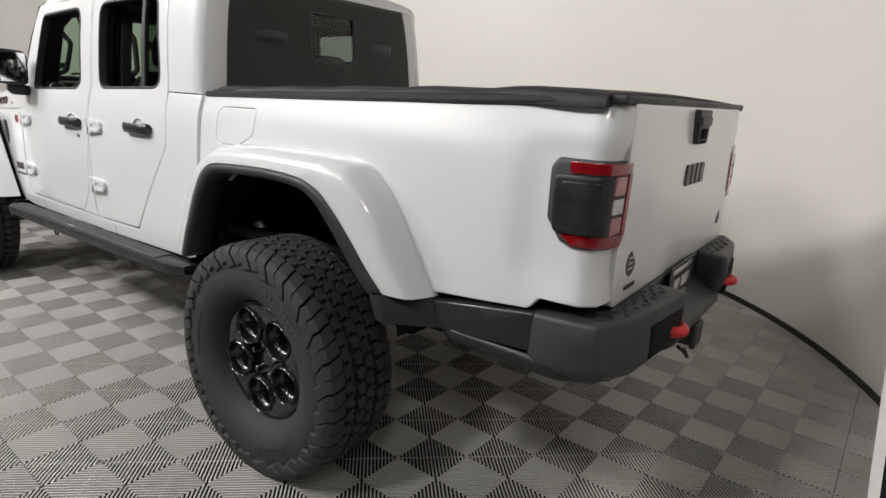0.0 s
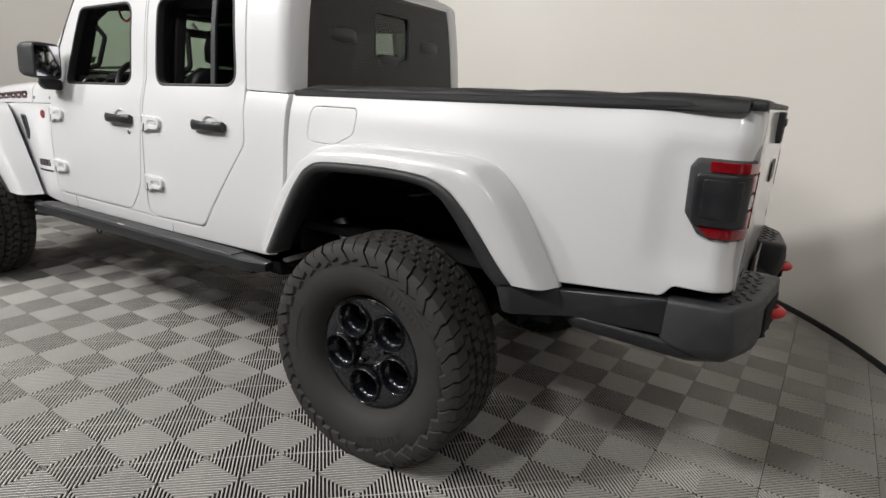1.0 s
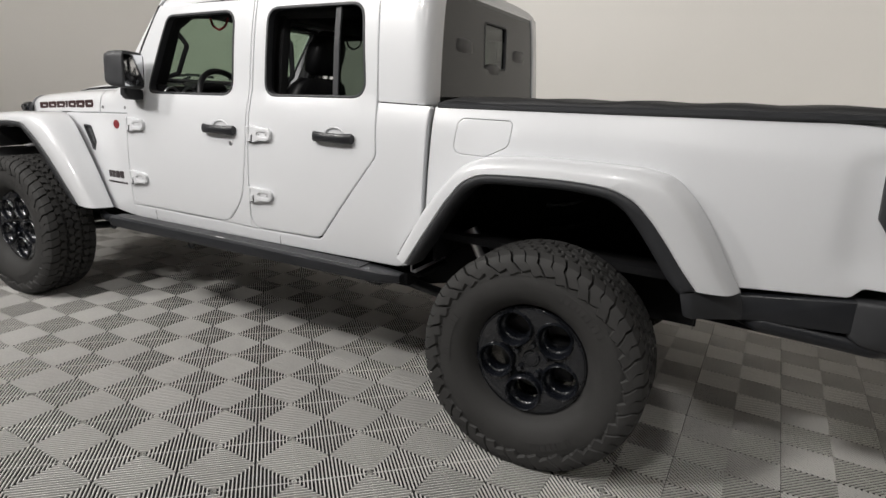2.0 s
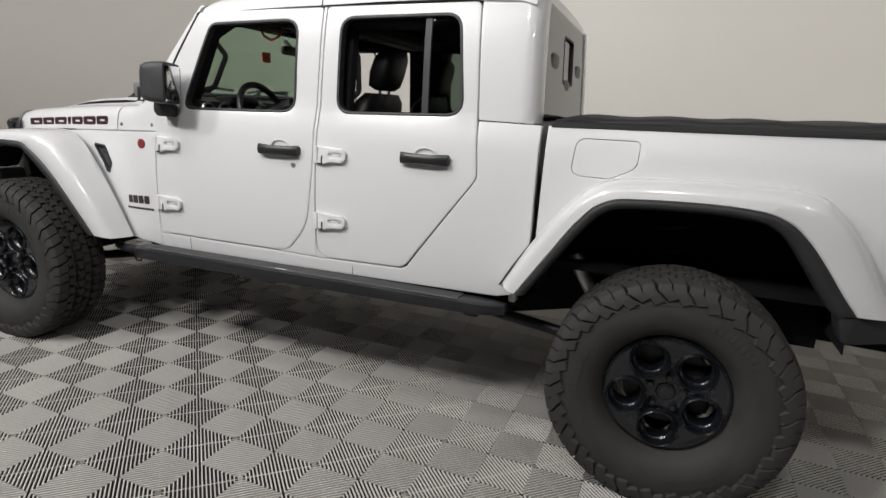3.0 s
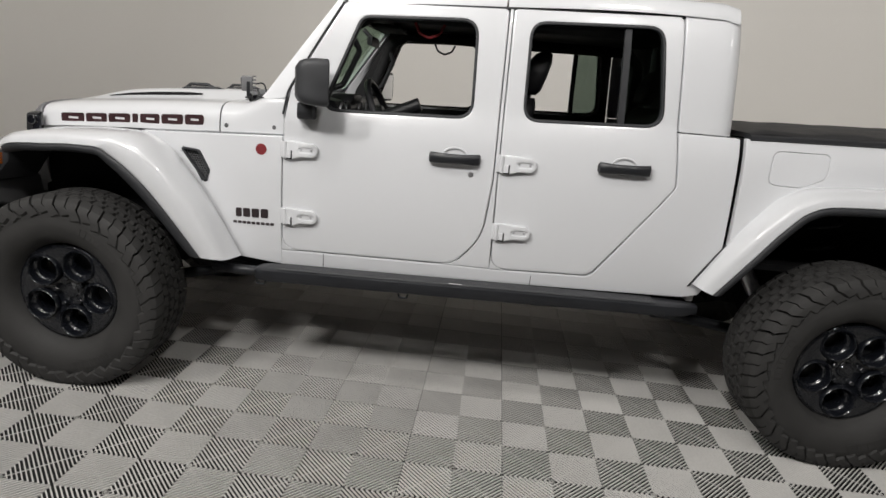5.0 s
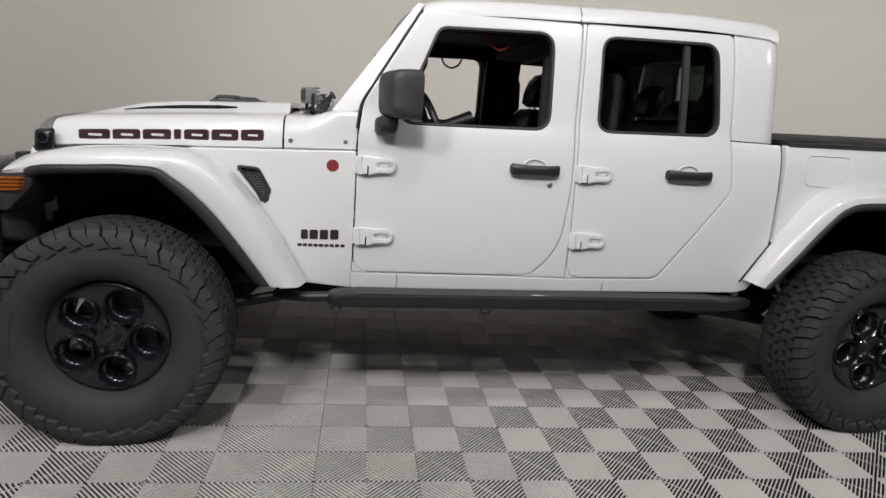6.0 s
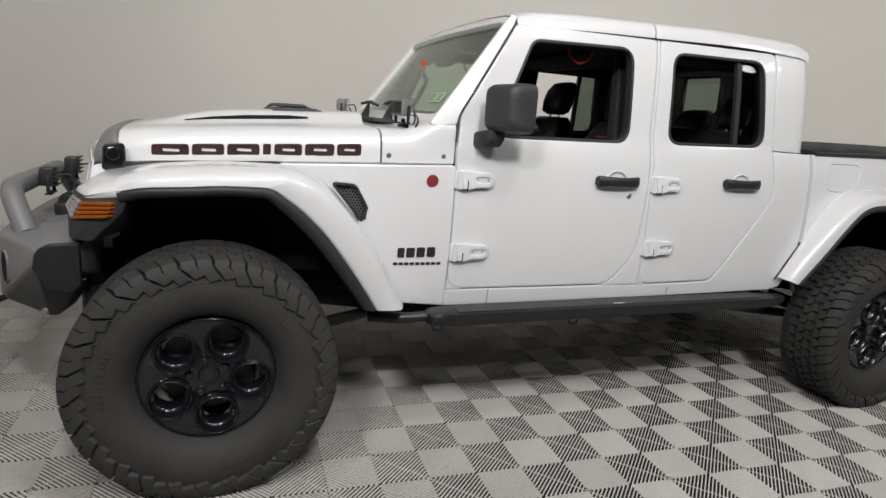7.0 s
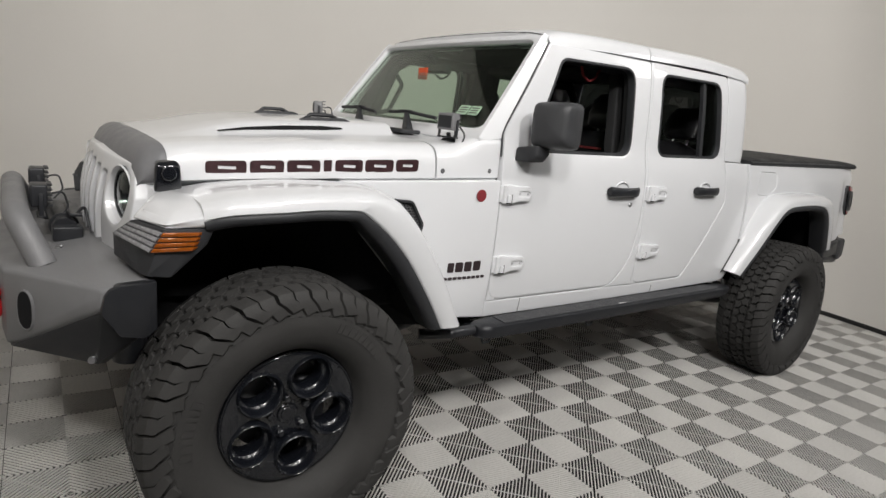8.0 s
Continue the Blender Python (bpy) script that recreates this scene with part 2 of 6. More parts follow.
def panel(place, outer, holes=(), thick=0.02, edge=0.004, grid=0.07, lift=0.0, back=True):
    """A sheet with rolled edges. place(u, v, depth) lays a point of the flat outline into space; outlines are 2D loops."""
    from mathutils.geometry import delaunay_2d_cdt
    loops = [(resampled(ccw([Vector(p[:2]) for p in outer]), 0.06), 1)] + [(resampled(ccw([Vector(p[:2]) for p in h]), 0.06), -1) for h in holes]
    steps = [(3.0, 0.0), (1.2, 0.0), (0.35, 0.35), (0.0, 1.2)]
    bm = bmesh.new()
    flat, edges, front, backs, inner = [], [], [], [], []
    for loop, sign in loops:
        rings = []
        for inset, depth in steps:
            ring2 = offset_loop(loop, sign * inset * edge)
            rings.append(([bm.verts.new(place(p.x, p.y, depth * edge - lift)) for p in ring2], ring2))
        n = len(loop)
        rings.append(([bm.verts.new(place(p.x, p.y, thick)) for p in loop], loop))
        for (a, _), (b, _) in zip(rings, rings[1:]):
            for i in range(n):
                j = (i + 1) % n
                bm.faces.new((a[i], b[i], b[j], a[j]) if sign > 0 else (a[i], a[j], b[j], b[i]))
        base = len(flat)
        flat += rings[0][1]
        front += rings[0][0]
        backs += rings[-1][0]
        inner.append(rings[0][1])
        edges += [(base + i, base + (i + 1) % n) for i in range(n)]
    u0, u1 = min(p.x for p in inner[0]), max(p.x for p in inner[0])
    v0, v1 = min(p.y for p in inner[0]), max(p.y for p in inner[0])
    nu, nv = max(1, int((u1 - u0) / grid)), max(1, int((v1 - v0) / grid))
    for i in range(1, nu):
        for j in range(1, nv):
            p = Vector((u0 + (u1 - u0) * i / nu, v0 + (v1 - v0) * j / nv))
            if inside(p, inner[0]) and not any(inside(p, h) for h in inner[1:]) and min((p - q).length for q in flat[: len(front)]) > grid * 0.35:
                flat.append(p)
    for p in flat[len(front):]:
        front.append(bm.verts.new(place(p.x, p.y, -lift)))
        backs.append(bm.verts.new(place(p.x, p.y, thick)) if back else None)
    vs, _, faces, orig, _, _ = delaunay_2d_cdt(flat, edges, [], 0, 1e-6, True)
    found = {}

    def index(i):
        if orig[i]:
            return orig[i][0]
        if i not in found:
            found[i] = len(flat)
            flat.append(vs[i].copy())
            front.append(bm.verts.new(place(vs[i].x, vs[i].y, -lift)))
            backs.append(bm.verts.new(place(vs[i].x, vs[i].y, thick)) if back else None)
        return found[i]

    for f in faces:
        c = sum((vs[i] for i in f), Vector((0, 0))) / len(f)
        if not inside(c, inner[0]) or any(inside(c, h) for h in inner[1:]):
            continue
        ids = [index(i) for i in f]
        if len(set(ids)) < 3:
            continue
        area = sum((flat[p].x - flat[ids[0]].x) * (flat[q].y - flat[ids[0]].y) - (flat[q].x - flat[ids[0]].x) * (flat[p].y - flat[ids[0]].y) for p, q in zip(ids, ids[1:] + ids[:1]))
        if abs(area) < 0.004 * max((flat[p] - flat[q]).length_squared for p, q in zip(ids, ids[1:] + ids[:1])):
            continue
        if area < 0:
            ids = ids[::-1]
        try:
            bm.faces.new([front[i] for i in ids])
            if back:
                bm.faces.new([backs[i] for i in ids][::-1])
        except ValueError:
            pass
    bmesh.ops.remove_doubles(bm, verts=bm.verts[:], dist=1e-5)
    um, vm = (u0 + u1) / 2, (v0 + v1) / 2
    o = place(um, vm, 0.0)
    if (place(um + 1e-3, vm, 0.0) - o).cross(place(um, vm + 1e-3, 0.0) - o).dot(place(um, vm, -1e-3) - o) < 0:
        bmesh.ops.reverse_faces(bm, faces=bm.faces[:])
    return bm


def thing(name, label, category, group="", at=(0, 0, 0)):
    ob = new(name)
    ob.empty_display_size = 0.2
    ob.location = at
    return tagged(ob, label, category, group)

# ---- the booth ----
MID, RADIUS = (-1.38, 0.0), 3.62


def booth_wall():
    rings = []
    a0, a1, n = radians(-24), radians(204), 96
    for k in range(n + 1):
        a = a0 + (a1 - a0) * k / n
        c, s = math.cos(a), math.sin(a)
        rings.append([(MID[0] + r * c, MID[1] + r * s, z) for r, z in ((RADIUS, 0.0), (RADIUS, 4.79), (RADIUS + 0.06, 4.79), (RADIUS + 0.06, 0.0))])
    return loft(rings)


tagged(part("wall_curved", booth_wall(), WALL), "smooth beige curved wall round the turntable", "wall", kind="structure")


def skirting():
    rings = []
    a0, a1, n = radians(-24), radians(204), 96
    for k in range(n + 1):
        a = a0 + (a1 - a0) * k / n
        c, s = math.cos(a), math.sin(a)
        rings.append([(MID[0] + r * c, MID[1] + r * s, z) for r, z in ((RADIUS - 0.012, 0.0), (RADIUS - 0.012, 0.035), (RADIUS - 0.003, 0.04), (RADIUS - 0.003, 0.0))])
    return loft(rings)


tagged(part("baseboard", skirting(), SKIRT), "thin black skirting along the curved wall", "baseboard", kind="structure")
# added walls and ceiling out of view; their dark colour deepens the shadows
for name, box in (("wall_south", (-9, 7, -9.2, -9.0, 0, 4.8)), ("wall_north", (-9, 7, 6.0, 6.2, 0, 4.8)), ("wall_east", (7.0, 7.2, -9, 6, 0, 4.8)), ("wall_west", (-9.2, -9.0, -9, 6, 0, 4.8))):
    tagged(part(name, block(*box, bevel=0), ROOM), "unseen dark wall added to close the hall", "wall", kind="structure")
tagged(part("ceiling", block(-9, 7, -9, 6, 4.8, 4.95, bevel=0), CEILING), "unseen dim ceiling added over the hall", "ceiling", kind="structure")
tagged(part("ground", block(-9.2, 7.2, -9.2, 6.2, -0.2, -0.010, bevel=0), SLAB), "dark slab under the ribbed tiles", "floor", kind="structure")

for at, watts, aim, size in zip(LAMPS, WATTS, AIMS, SIZES):
    lamp = thing("unseen_lamp", "unseen round lamp under the ceiling, placed to light the booth", "lamp", "round lamps of the hall", at)
    p = part("shade", moved(turned([(0.0005, 0.20), (0.07, 0.20), (0.10, 0.12), (0.30, 0.04), (0.33, 0.0), (0.32, 0.0), (0.29, 0.03), (0.0005, 0.05)], 32), pose(0, 0, 0, 90)), STEEL_BLACK, lamp)
    p = part("rod", rod((0, 0, 0.19), (0, 0, 1), 0.012, max(0.1, 4.8 - at[2] - 0.19)), STEEL_BLACK, lamp)
    round_lamp("lamp_light", (at[0], at[1], at[2] - 0.01), aim, size, watts)



def leaning(x0, x1, y0, y1, top):
    return loft([[(x + 0.863 - 0.093 * z + 0.0, y, z) for x, y in ((x0, y0), (x1, y0), (x1, y1), (x0, y1))] for z in (0.0, top)])


tagged(part("wall_end", leaning(1.012, 1.7, -1.262, -1.238, 4.2), surface("dark_navy_panel", (0.006, 0.007, 0.016), 0.6)), "dark panel with a white edge where the booth opens", "wall", kind="structure")
part("edge_strip", leaning(1.0, 1.012, -1.266, -1.234, 4.2), surface("white_edge_strip", (0.75, 0.74, 0.72), 0.4), bpy.data.objects["wall_end"])

# ---- the pickup truck: shapes of its sides ----
truck = thing("pickup_truck", "white four-door pickup truck with black trim on large off-road tyres", "pickup truck")

half_width = curve([(-3.1, 0.690), (-2.9, 0.716), (-2.65, 0.750), (-2.3, 0.766), (-1.8, 0.780), (-1.3, 0.789), (-0.6, 0.790), (0.3, 0.786), (0.8, 0.776), (1.1, 0.760)])
lean_in = curve([(0.55, 0.030), (0.66, 0.016), (0.80, 0.004), (0.95, 0.0), (1.10, 0.004), (1.22, 0.012), (1.30, 0.022), (1.345, 0.036), (1.38, 0.046), (1.45, 0.052), (1.60, 0.066), (1.72, 0.082), (1.80, 0.098), (1.86, 0.118), (1.90, 0.128)])


def side(u, v, depth=0.0):
    """The driver's side of the cab: x, z and the depth below the paint."""
    return Vector((u, -(half_width(u) - lean_in(v)) + depth, v))


CORNER, REAR = 0.075, 1.185


def bed_side(u, v, depth=0.0):
    """The bed's side and its rounded rear corner, by the length along it."""
    lean = lean_in(min(v, 1.30)) + 0.6 * max(0, v - 1.30) * 0.5
    x0 = REAR - CORNER
    w = half_width(min(u, x0)) - lean
    sunk = min(1.0, max(0.0, (u - 0.90) / 0.10)) * min(1.0, max(0.0, (1.325 - v) / 0.018)) * min(1.0, max(0.0, (v - 0.90) / 0.10))
    depth += 0.014 * sunk * sunk * (3 - 2 * sunk)
    if u <= x0:
        return Vector((u, -w + depth, v))
    a = (u - x0) / CORNER
    if a <= math.pi / 2:
        r = CORNER - depth
        return Vector((x0 + r * math.sin(a), -w + CORNER - r * math.cos(a), v))
    return Vector((REAR - depth, -w + CORNER + (u - x0 - CORNER * math.pi / 2), v))


def outline(points, r=0.03, n=6):
    return smooth_path([(p[0], p[1], 0) for p in points], r, n, closed=True)


# ---- doors ----
DOOR_F = outline([(-2.535, 0.688), (-1.745, 0.704), (-1.625, 0.84), (-1.602, 1.10), (-1.604, 1.812), (-2.298, 1.789), (-2.520, 1.410), (-2.538, 1.27)],
                 [0.075, 0.10, 0.30, 0.3, 0.02, 0.03, 0.12, 0.1])
DOOR_R = outline([(-1.570, 0.702), (-1.130, 0.716), (-0.822, 1.140), (-0.848, 1.40), (-0.880, 1.838), (-1.582, 1.814), (-1.580, 1.1)],
                 [0.07, 0.07, 0.06, 0.2, 0.03, 0.02, 0.3])
WIN_F = outline([(-2.385, 1.330), (-1.715, 1.352), (-1.725, 1.762), (-2.225, 1.738)], [0.055, 0.075, 0.075, 0.06])
WIN_R = outline([(-1.500, 1.362), (-0.905, 1.385), (-0.955, 1.792), (-1.508, 1.770)], [0.07, 0.075, 0.075, 0.07])


def grown(loop, d):
    return [Vector((p.x, p.y)) for p in offset_loop(ccw([Vector(p[:2]) for p in loop]), -d)]


def door(name, shape, window):
    bm = panel(side, shape, [window], thick=0.03, edge=0.0035)
    return pair(name, bm, WHITE, truck)


front_doors = door("front_door", DOOR_F, WIN_F)
rear_doors = door("rear_door", DOOR_R, WIN_R)


def lining(shape, window, doors, name="door_lining"):
    bm = panel(side, grown(shape, -0.012), [grown(window, 0.012)], thick=0.075, edge=0.006, lift=-0.034)
    other = flipped(bm)
    part(name, bm, CARPET, doors[0], "black inner door panel")
    part(name, other, CARPET, doors[1], "black inner door panel")


lining(DOOR_F, WIN_F, front_doors)
lining(DOOR_R, WIN_R, rear_doors)


def seal(window, doors):
    """The black rubber round a window's opening."""
    bm = panel(side, grown(window, 0.003), [grown(window, -0.010)], thick=0.035, edge=0.0028, lift=0.002)
    other = flipped(bm)
    part("window_seal", bm, BLACK_TRIM, doors[0], "black rubber window seal")
    part("window_seal", other, BLACK_TRIM, doors[1], "black rubber window seal")


seal(WIN_F, front_doors)
seal(WIN_R, rear_doors)


def pane(shape, doors, material, label, depth=0.02):
    bm = panel(side, shape, thick=depth + 0.004, edge=0.001, lift=-depth)
    other = flipped(bm)
    for b, d in zip((bm, other), doors):
        part("window_pane", b, material, d, label).visible_shadow = False


QUARTER = outline([(-1.085, 1.374), (-0.905, 1.385), (-0.955, 1.792), (-1.105, 1.785)], [0.01, 0.075, 0.075, 0.01])
pane(QUARTER, rear_doors, TINT_GLASS, "dark tinted fixed quarter pane")
for d, sgn in zip(rear_doors, (1, -1)):
    bm = loft([[side(-1.083 + dx - 0.018 * t, 1.374 + 0.411 * t, 0.012 + dd) for dx, dd in ((-0.014, 0), (0.014, 0), (0.014, 0.02), (-0.014, 0.02))] for t in (0, 0.25, 0.5, 0.75, 1)])
    part("window_divider", flipped(bm) if sgn < 0 else bm, BLACK_TRIM, d, "slim black window divider")


def hinge(u, v, side_sign, parent):
    """A white hinge: a wide root that narrows into a rounded strap with a sunk seat for two screws, and a knuckle with a dark slot."""
    def spot(a, b, depth=0.0):
        return side(u + a, v + b, depth)

    def strap_face(a, b, depth=0.0):
        rise = 0.012 + 0.010 * min(1.0, max(0.0, (a + 0.01) / 0.05)) - 0.006 * max(0.0, (a - 0.10) / 0.04)
        return spot(a, b, depth - rise)

    shape = outline([(-0.004, -0.040), (0.022, -0.040), (0.062, -0.026), (0.118, -0.026), (0.138, -0.010), (0.138, 0.020), (0.118, 0.036), (0.062, 0.036), (0.020, 0.040), (-0.004, 0.040)], [0.003, 0.02, 0.02, 0.018, 0.016, 0.016, 0.018, 0.03, 0.02, 0.003], 4)
    seat_ = outline([(0.058, -0.006), (0.120, -0.006), (0.124, 0.010), (0.110, 0.016), (0.074, 0.016), (0.052, 0.010)], 0.006, 3)
    slot = outline([(0.002, -0.034), (0.019, -0.034), (0.019, -0.002), (0.002, -0.002)], 0.002, 2)
    leaf = panel(strap_face, shape, [seat_], thick=0.026, edge=0.0028, grid=0.014)
    floor_ = panel(strap_face, grown(seat_, 0.002), thick=0.012, edge=0.0012, lift=-0.005, grid=0.02)
    block_ = panel(strap_face, slot, thick=0.002, edge=0.0015, lift=0.006, grid=0.02)
    gap = panel(strap_face, outline([(0.0195, -0.037), (0.0250, -0.037), (0.0250, 0.000), (0.0195, 0.000)], 0.0005, 1), thick=0.002, edge=0.0003, lift=0.0008, grid=0.02)
    low = panel(strap_face, outline([(-0.002, -0.0395), (0.025, -0.0395), (0.025, -0.0350), (-0.002, -0.0350)], 0.0005, 1), thick=0.002, edge=0.0003, lift=0.0008, grid=0.02)
    root = spot(-0.010, 0)
    knuckle = joined(rod(root + Vector((0, -0.009, -0.038)), (0, 0, 1), 0.010, 0.076, 14), block(root.x - 0.022, root.x + 0.002, root.y - 0.008, root.y + 0.006, root.z - 0.036, root.z + 0.036, 0.004))
    screws = [rod(strap_face(a, b, 0.006), (0, -1, 0), 0.0042, 0.003, 8, 0.001) for a, b in ((0.066, 0.005), (0.110, 0.005))]
    made = [("hinge", leaf, WHITE, "white painted door hinge"), ("hinge_seat", floor_, WHITE, ""), ("hinge_block", block_, WHITE, ""), ("hinge_gap", joined(gap, low), DARK, "dark slot of the hinge"), ("hinge_knuckle", knuckle, WHITE, "")]
    for nme, bm, m, lab in made + [("hinge_screw", b, METAL, "") for b in screws]:
        part(nme, flipped(bm) if side_sign < 0 else bm, m, parent, lab)


for i, sgn in ((0, 1), (1, -1)):
    hinge(-2.515, 1.150, sgn, front_doors[i])
    hinge(-2.510, 0.850, sgn, front_doors[i])
    hinge(-1.560, 1.176, sgn, rear_doors[i])
    hinge(-1.552, 0.878, sgn, rear_doors[i])


def handle(u, v, sign, parent, lock=None):
    """A black pull handle over a white scooped cup."""
    p = side(u, v)
    y = p.y
    bar = loft([[(u + dx, y - out - h * math.cos(a) * 0.5, v + 0.0015 * dx / 0.1 + k * math.sin(a)) for a in (2 * math.pi * i / 12 for i in range(12))]
                for dx, out, h, k in ((-0.112, 0.004, 0.008, 0.014), (-0.106, 0.016, 0.024, 0.024), (-0.08, 0.026, 0.026, 0.023), (-0.04, 0.030, 0.024, 0.0205), (0.04, 0.031, 0.024, 0.0205), (0.08, 0.027, 0.026, 0.023), (0.106, 0.016, 0.024, 0.024), (0.112, 0.004, 0.008, 0.014))])
    foot = joined(*[block(u + a, u + b, y - 0.024, y + 0.004, v - 0.017, v + 0.017, 0.005) for a, b in ((-0.102, -0.070), (0.070, 0.102))])
    cup = turned([(0.046, 0.0), (0.049, -0.004), (0.056, -0.005), (0.060, 0.001)], 40)
    bmesh.ops.recalc_face_normals(cup, faces=cup.faces[:])
    cup.transform(Matrix.Translation((u, y, v + 0.006)) @ Matrix.Diagonal((1.0, 1.0, 0.72, 1)))
    made = [("handle", joined(bar, foot), STEEL_DARK, "black door handle"), ("handle_cup", cup, WHITE, "white scooped handle cup")]
    if lock:
        q = side(*lock)
        made.append(("door_lock", rod(q + Vector((0, 0.004, 0)), (0, -1, 0), 0.012, 0.008, 18, 0.002), METAL, "round metal door lock"))
    for n, bm, m, lab in made:
        part(n, flipped(bm) if sign < 0 else bm, m, parent, lab)


for i, sgn in ((0, 1), (1, -1)):
    handle(-1.775, 1.182, sgn, front_doors[i], (-1.700, 1.118))
    handle(-1.050, 1.203, sgn, rear_doors[i])

# ---- cab shell ----
# front side panel between the wheel arch and the door
VENT = outline([(-3.035, 1.112), (-2.936, 1.108), (-2.884, 1.018), (-2.908, 0.958)], [0.012, 0.03, 0.02, 0.008], 4)
COWL_SIDE = outline([(-3.22, 1.080), (-2.82, 0.632), (-2.5405, 0.612), (-2.5425, 1.205), (-3.22, 1.168)], [0.01, 0.02, 0.005, 0.01, 0.01])
fenders = pair("side_panel", panel(side, COWL_SIDE, [VENT], thick=0.04, edge=0.003), WHITE, truck)


def vent(parent, sign):
    back = panel(side, grown(VENT, 0.004), thick=0.04, edge=0.001, lift=-0.026)
    frame_ = panel(side, grown(VENT, 0.001), [grown(VENT, -0.010)], thick=0.03, edge=0.003, lift=0.004)
    bars = bmesh.new()
    loop = grown(VENT, -0.006)
    lo = [min(p.x for p in loop), min(p.y for p in loop)]
    hi = [max(p.x for p in loop), max(p.y for p in loop)]
    n = 0
    for i in range(15):
        for j in range(15):
            p = Vector((lo[0] + 0.012 * i + 0.006 * (j % 2), lo[1] + 0.0105 * j))
            if p.x < hi[0] and p.y < hi[1] and inside(p, loop):
                ring_o = [bars.verts.new(side(p.x + 0.007 * math.cos(a), p.y + 0.007 * math.sin(a), 0.010)) for a in (math.pi / 3 * k + math.pi / 6 for k in range(6))]
                ring_i = [bars.verts.new(side(p.x + 0.0042 * math.cos(a), p.y + 0.0042 * math.sin(a), 0.013)) for a in (math.pi / 3 * k + math.pi / 6 for k in range(6))]
                for k in range(6):
                    bars.faces.new((ring_o[k], ring_o[(k + 1) % 6], ring_i[(k + 1) % 6], ring_i[k]))
    for nme, bm, m in (("vent_backing", back, DARK), ("vent_frame", frame_, BLACK_TRIM), ("vent_mesh", bars, STEEL_BLACK)):
        part(nme, flipped(bm) if sign < 0 else bm, m, parent)


vent(fenders[0], 1)
vent(fenders[1], -1)

# quarter of the cab behind the rear door, and the hardtop side above it
QUARTER_LOW = outline([(-2.541, 0.612), (-0.700, 0.655), (-0.635, 0.672), (-0.574, 0.78), (-0.580, 1.3705), (-0.8385, 1.3705), (-0.829, 1.258), (-0.8165, 1.141), (-1.124, 0.7105), (-1.57, 0.697), (-1.735, 0.698), (-2.541, 0.6835)],
                      [0.0, 0.0, 0.02, 0.02, 0.01, 0.005, 0.03, 0.06, 0.06, 0.0, 0.0, 0.0])
pair("cab_side", panel(side, QUARTER_LOW, thick=0.035, edge=0.003, grid=0.05), WHITE, truck)
for x in (-2.342, -1.385):
    pair("sill_seam", panel(side, outline([(x - 0.0016, 0.616), (x + 0.0016, 0.616), (x + 0.0022, 0.684), (x - 0.001, 0.684)], 0.0), thick=0.004, edge=0.0003, lift=0.0006), BLACK_TRIM, truck)
BACK = -0.600


def cab_corner(u, v, depth=0.0):
    """The hardtop's side and its rounded rear corner."""
    r0, x0 = 0.065, BACK - 0.065
    back = 0.10 * max(0.0, v - 1.37) * 0.55
    w = half_width(min(u, x0)) - lean_in(v)
    if u <= x0:
        return Vector((u - back * max(0, (u + 0.9) / 0.3), -w + depth, v))
    a = (u - x0) / r0
    if a <= math.pi / 2:
        r = r0 - depth
        return Vector((x0 + r * math.sin(a) - back, -w + r0 - r * math.cos(a), v))
    return Vector((BACK - depth - back, -w + r0 + (u - x0 - r0 * math.pi / 2), v))


TOP_SIDE = outline([(-0.8395, 1.3745), (-0.50, 1.3745), (-0.50, 1.872), (-0.8735, 1.858)], [0.01, 0.0, 0.02, 0.01])
pair("hardtop_side", panel(cab_corner, TOP_SIDE, thick=0.03, edge=0.003, grid=0.03), WHITE, truck)
# pillar between the doors
pair("door_post", panel(side, outline([(-1.577, 0.7015), (-1.5845, 1.10), (-1.5865, 1.812), (-1.5985, 1.812), (-1.5975, 1.10), (-1.6195, 0.84), (-1.738, 0.7005)], [0.0, 0.2, 0.0, 0.0, 0.28, 0.28, 0.0]), thick=0.028, edge=0.0016, grid=0.05), WHITE, truck)
pair("door_pillar", panel(side, outline([(-1.76, 0.66), (-1.53, 0.66), (-1.56, 0.80), (-1.56, 1.82), (-1.63, 1.82), (-1.65, 0.83)], 0.005), thick=0.08, edge=0.002, lift=-0.036), WHITE, truck)
pair("pillar_lining", panel(side, outline([(-1.72, 0.75), (-1.50, 0.75), (-1.50, 1.80), (-1.72, 1.80)], 0.01), thick=0.16, edge=0.004, lift=-0.112), CARPET, truck)
for corner in ([(-2.5385, 0.6865), (-2.468, 0.6870), (-2.492, 0.6935), (-2.516, 0.7065), (-2.532, 0.7285), (-2.5375, 0.752)], [(-1.5755, 0.6995), (-1.507, 0.7003), (-1.530, 0.7055), (-1.553, 0.7185), (-1.569, 0.740), (-1.5750, 0.765)],
               [(-1.790, 0.6995), (-1.736, 0.7003), (-1.700, 0.742), (-1.722, 0.7245), (-1.752, 0.7085)]):
    pair("sill_corner", panel(side, outline(corner, 0.0), thick=0.02, edge=0.0008, grid=0.05), WHITE, truck)
# black seal in front of the rear arch
pair("arch_seal", loft([[side(x, z, d) + Vector((0, 0, 0)) for x, z, d in ((u, v, -0.006), (u + 0.012, v + 0.006, -0.006), (u + 0.012, v + 0.006, 0.02), (u, v, 0.02))] for u, v in ((-0.690, 0.712), (-0.640, 0.800), (-0.588, 0.884), (-0.566, 0.915))]), BLACK_TRIM, truck, "black seal along the wheel arch")
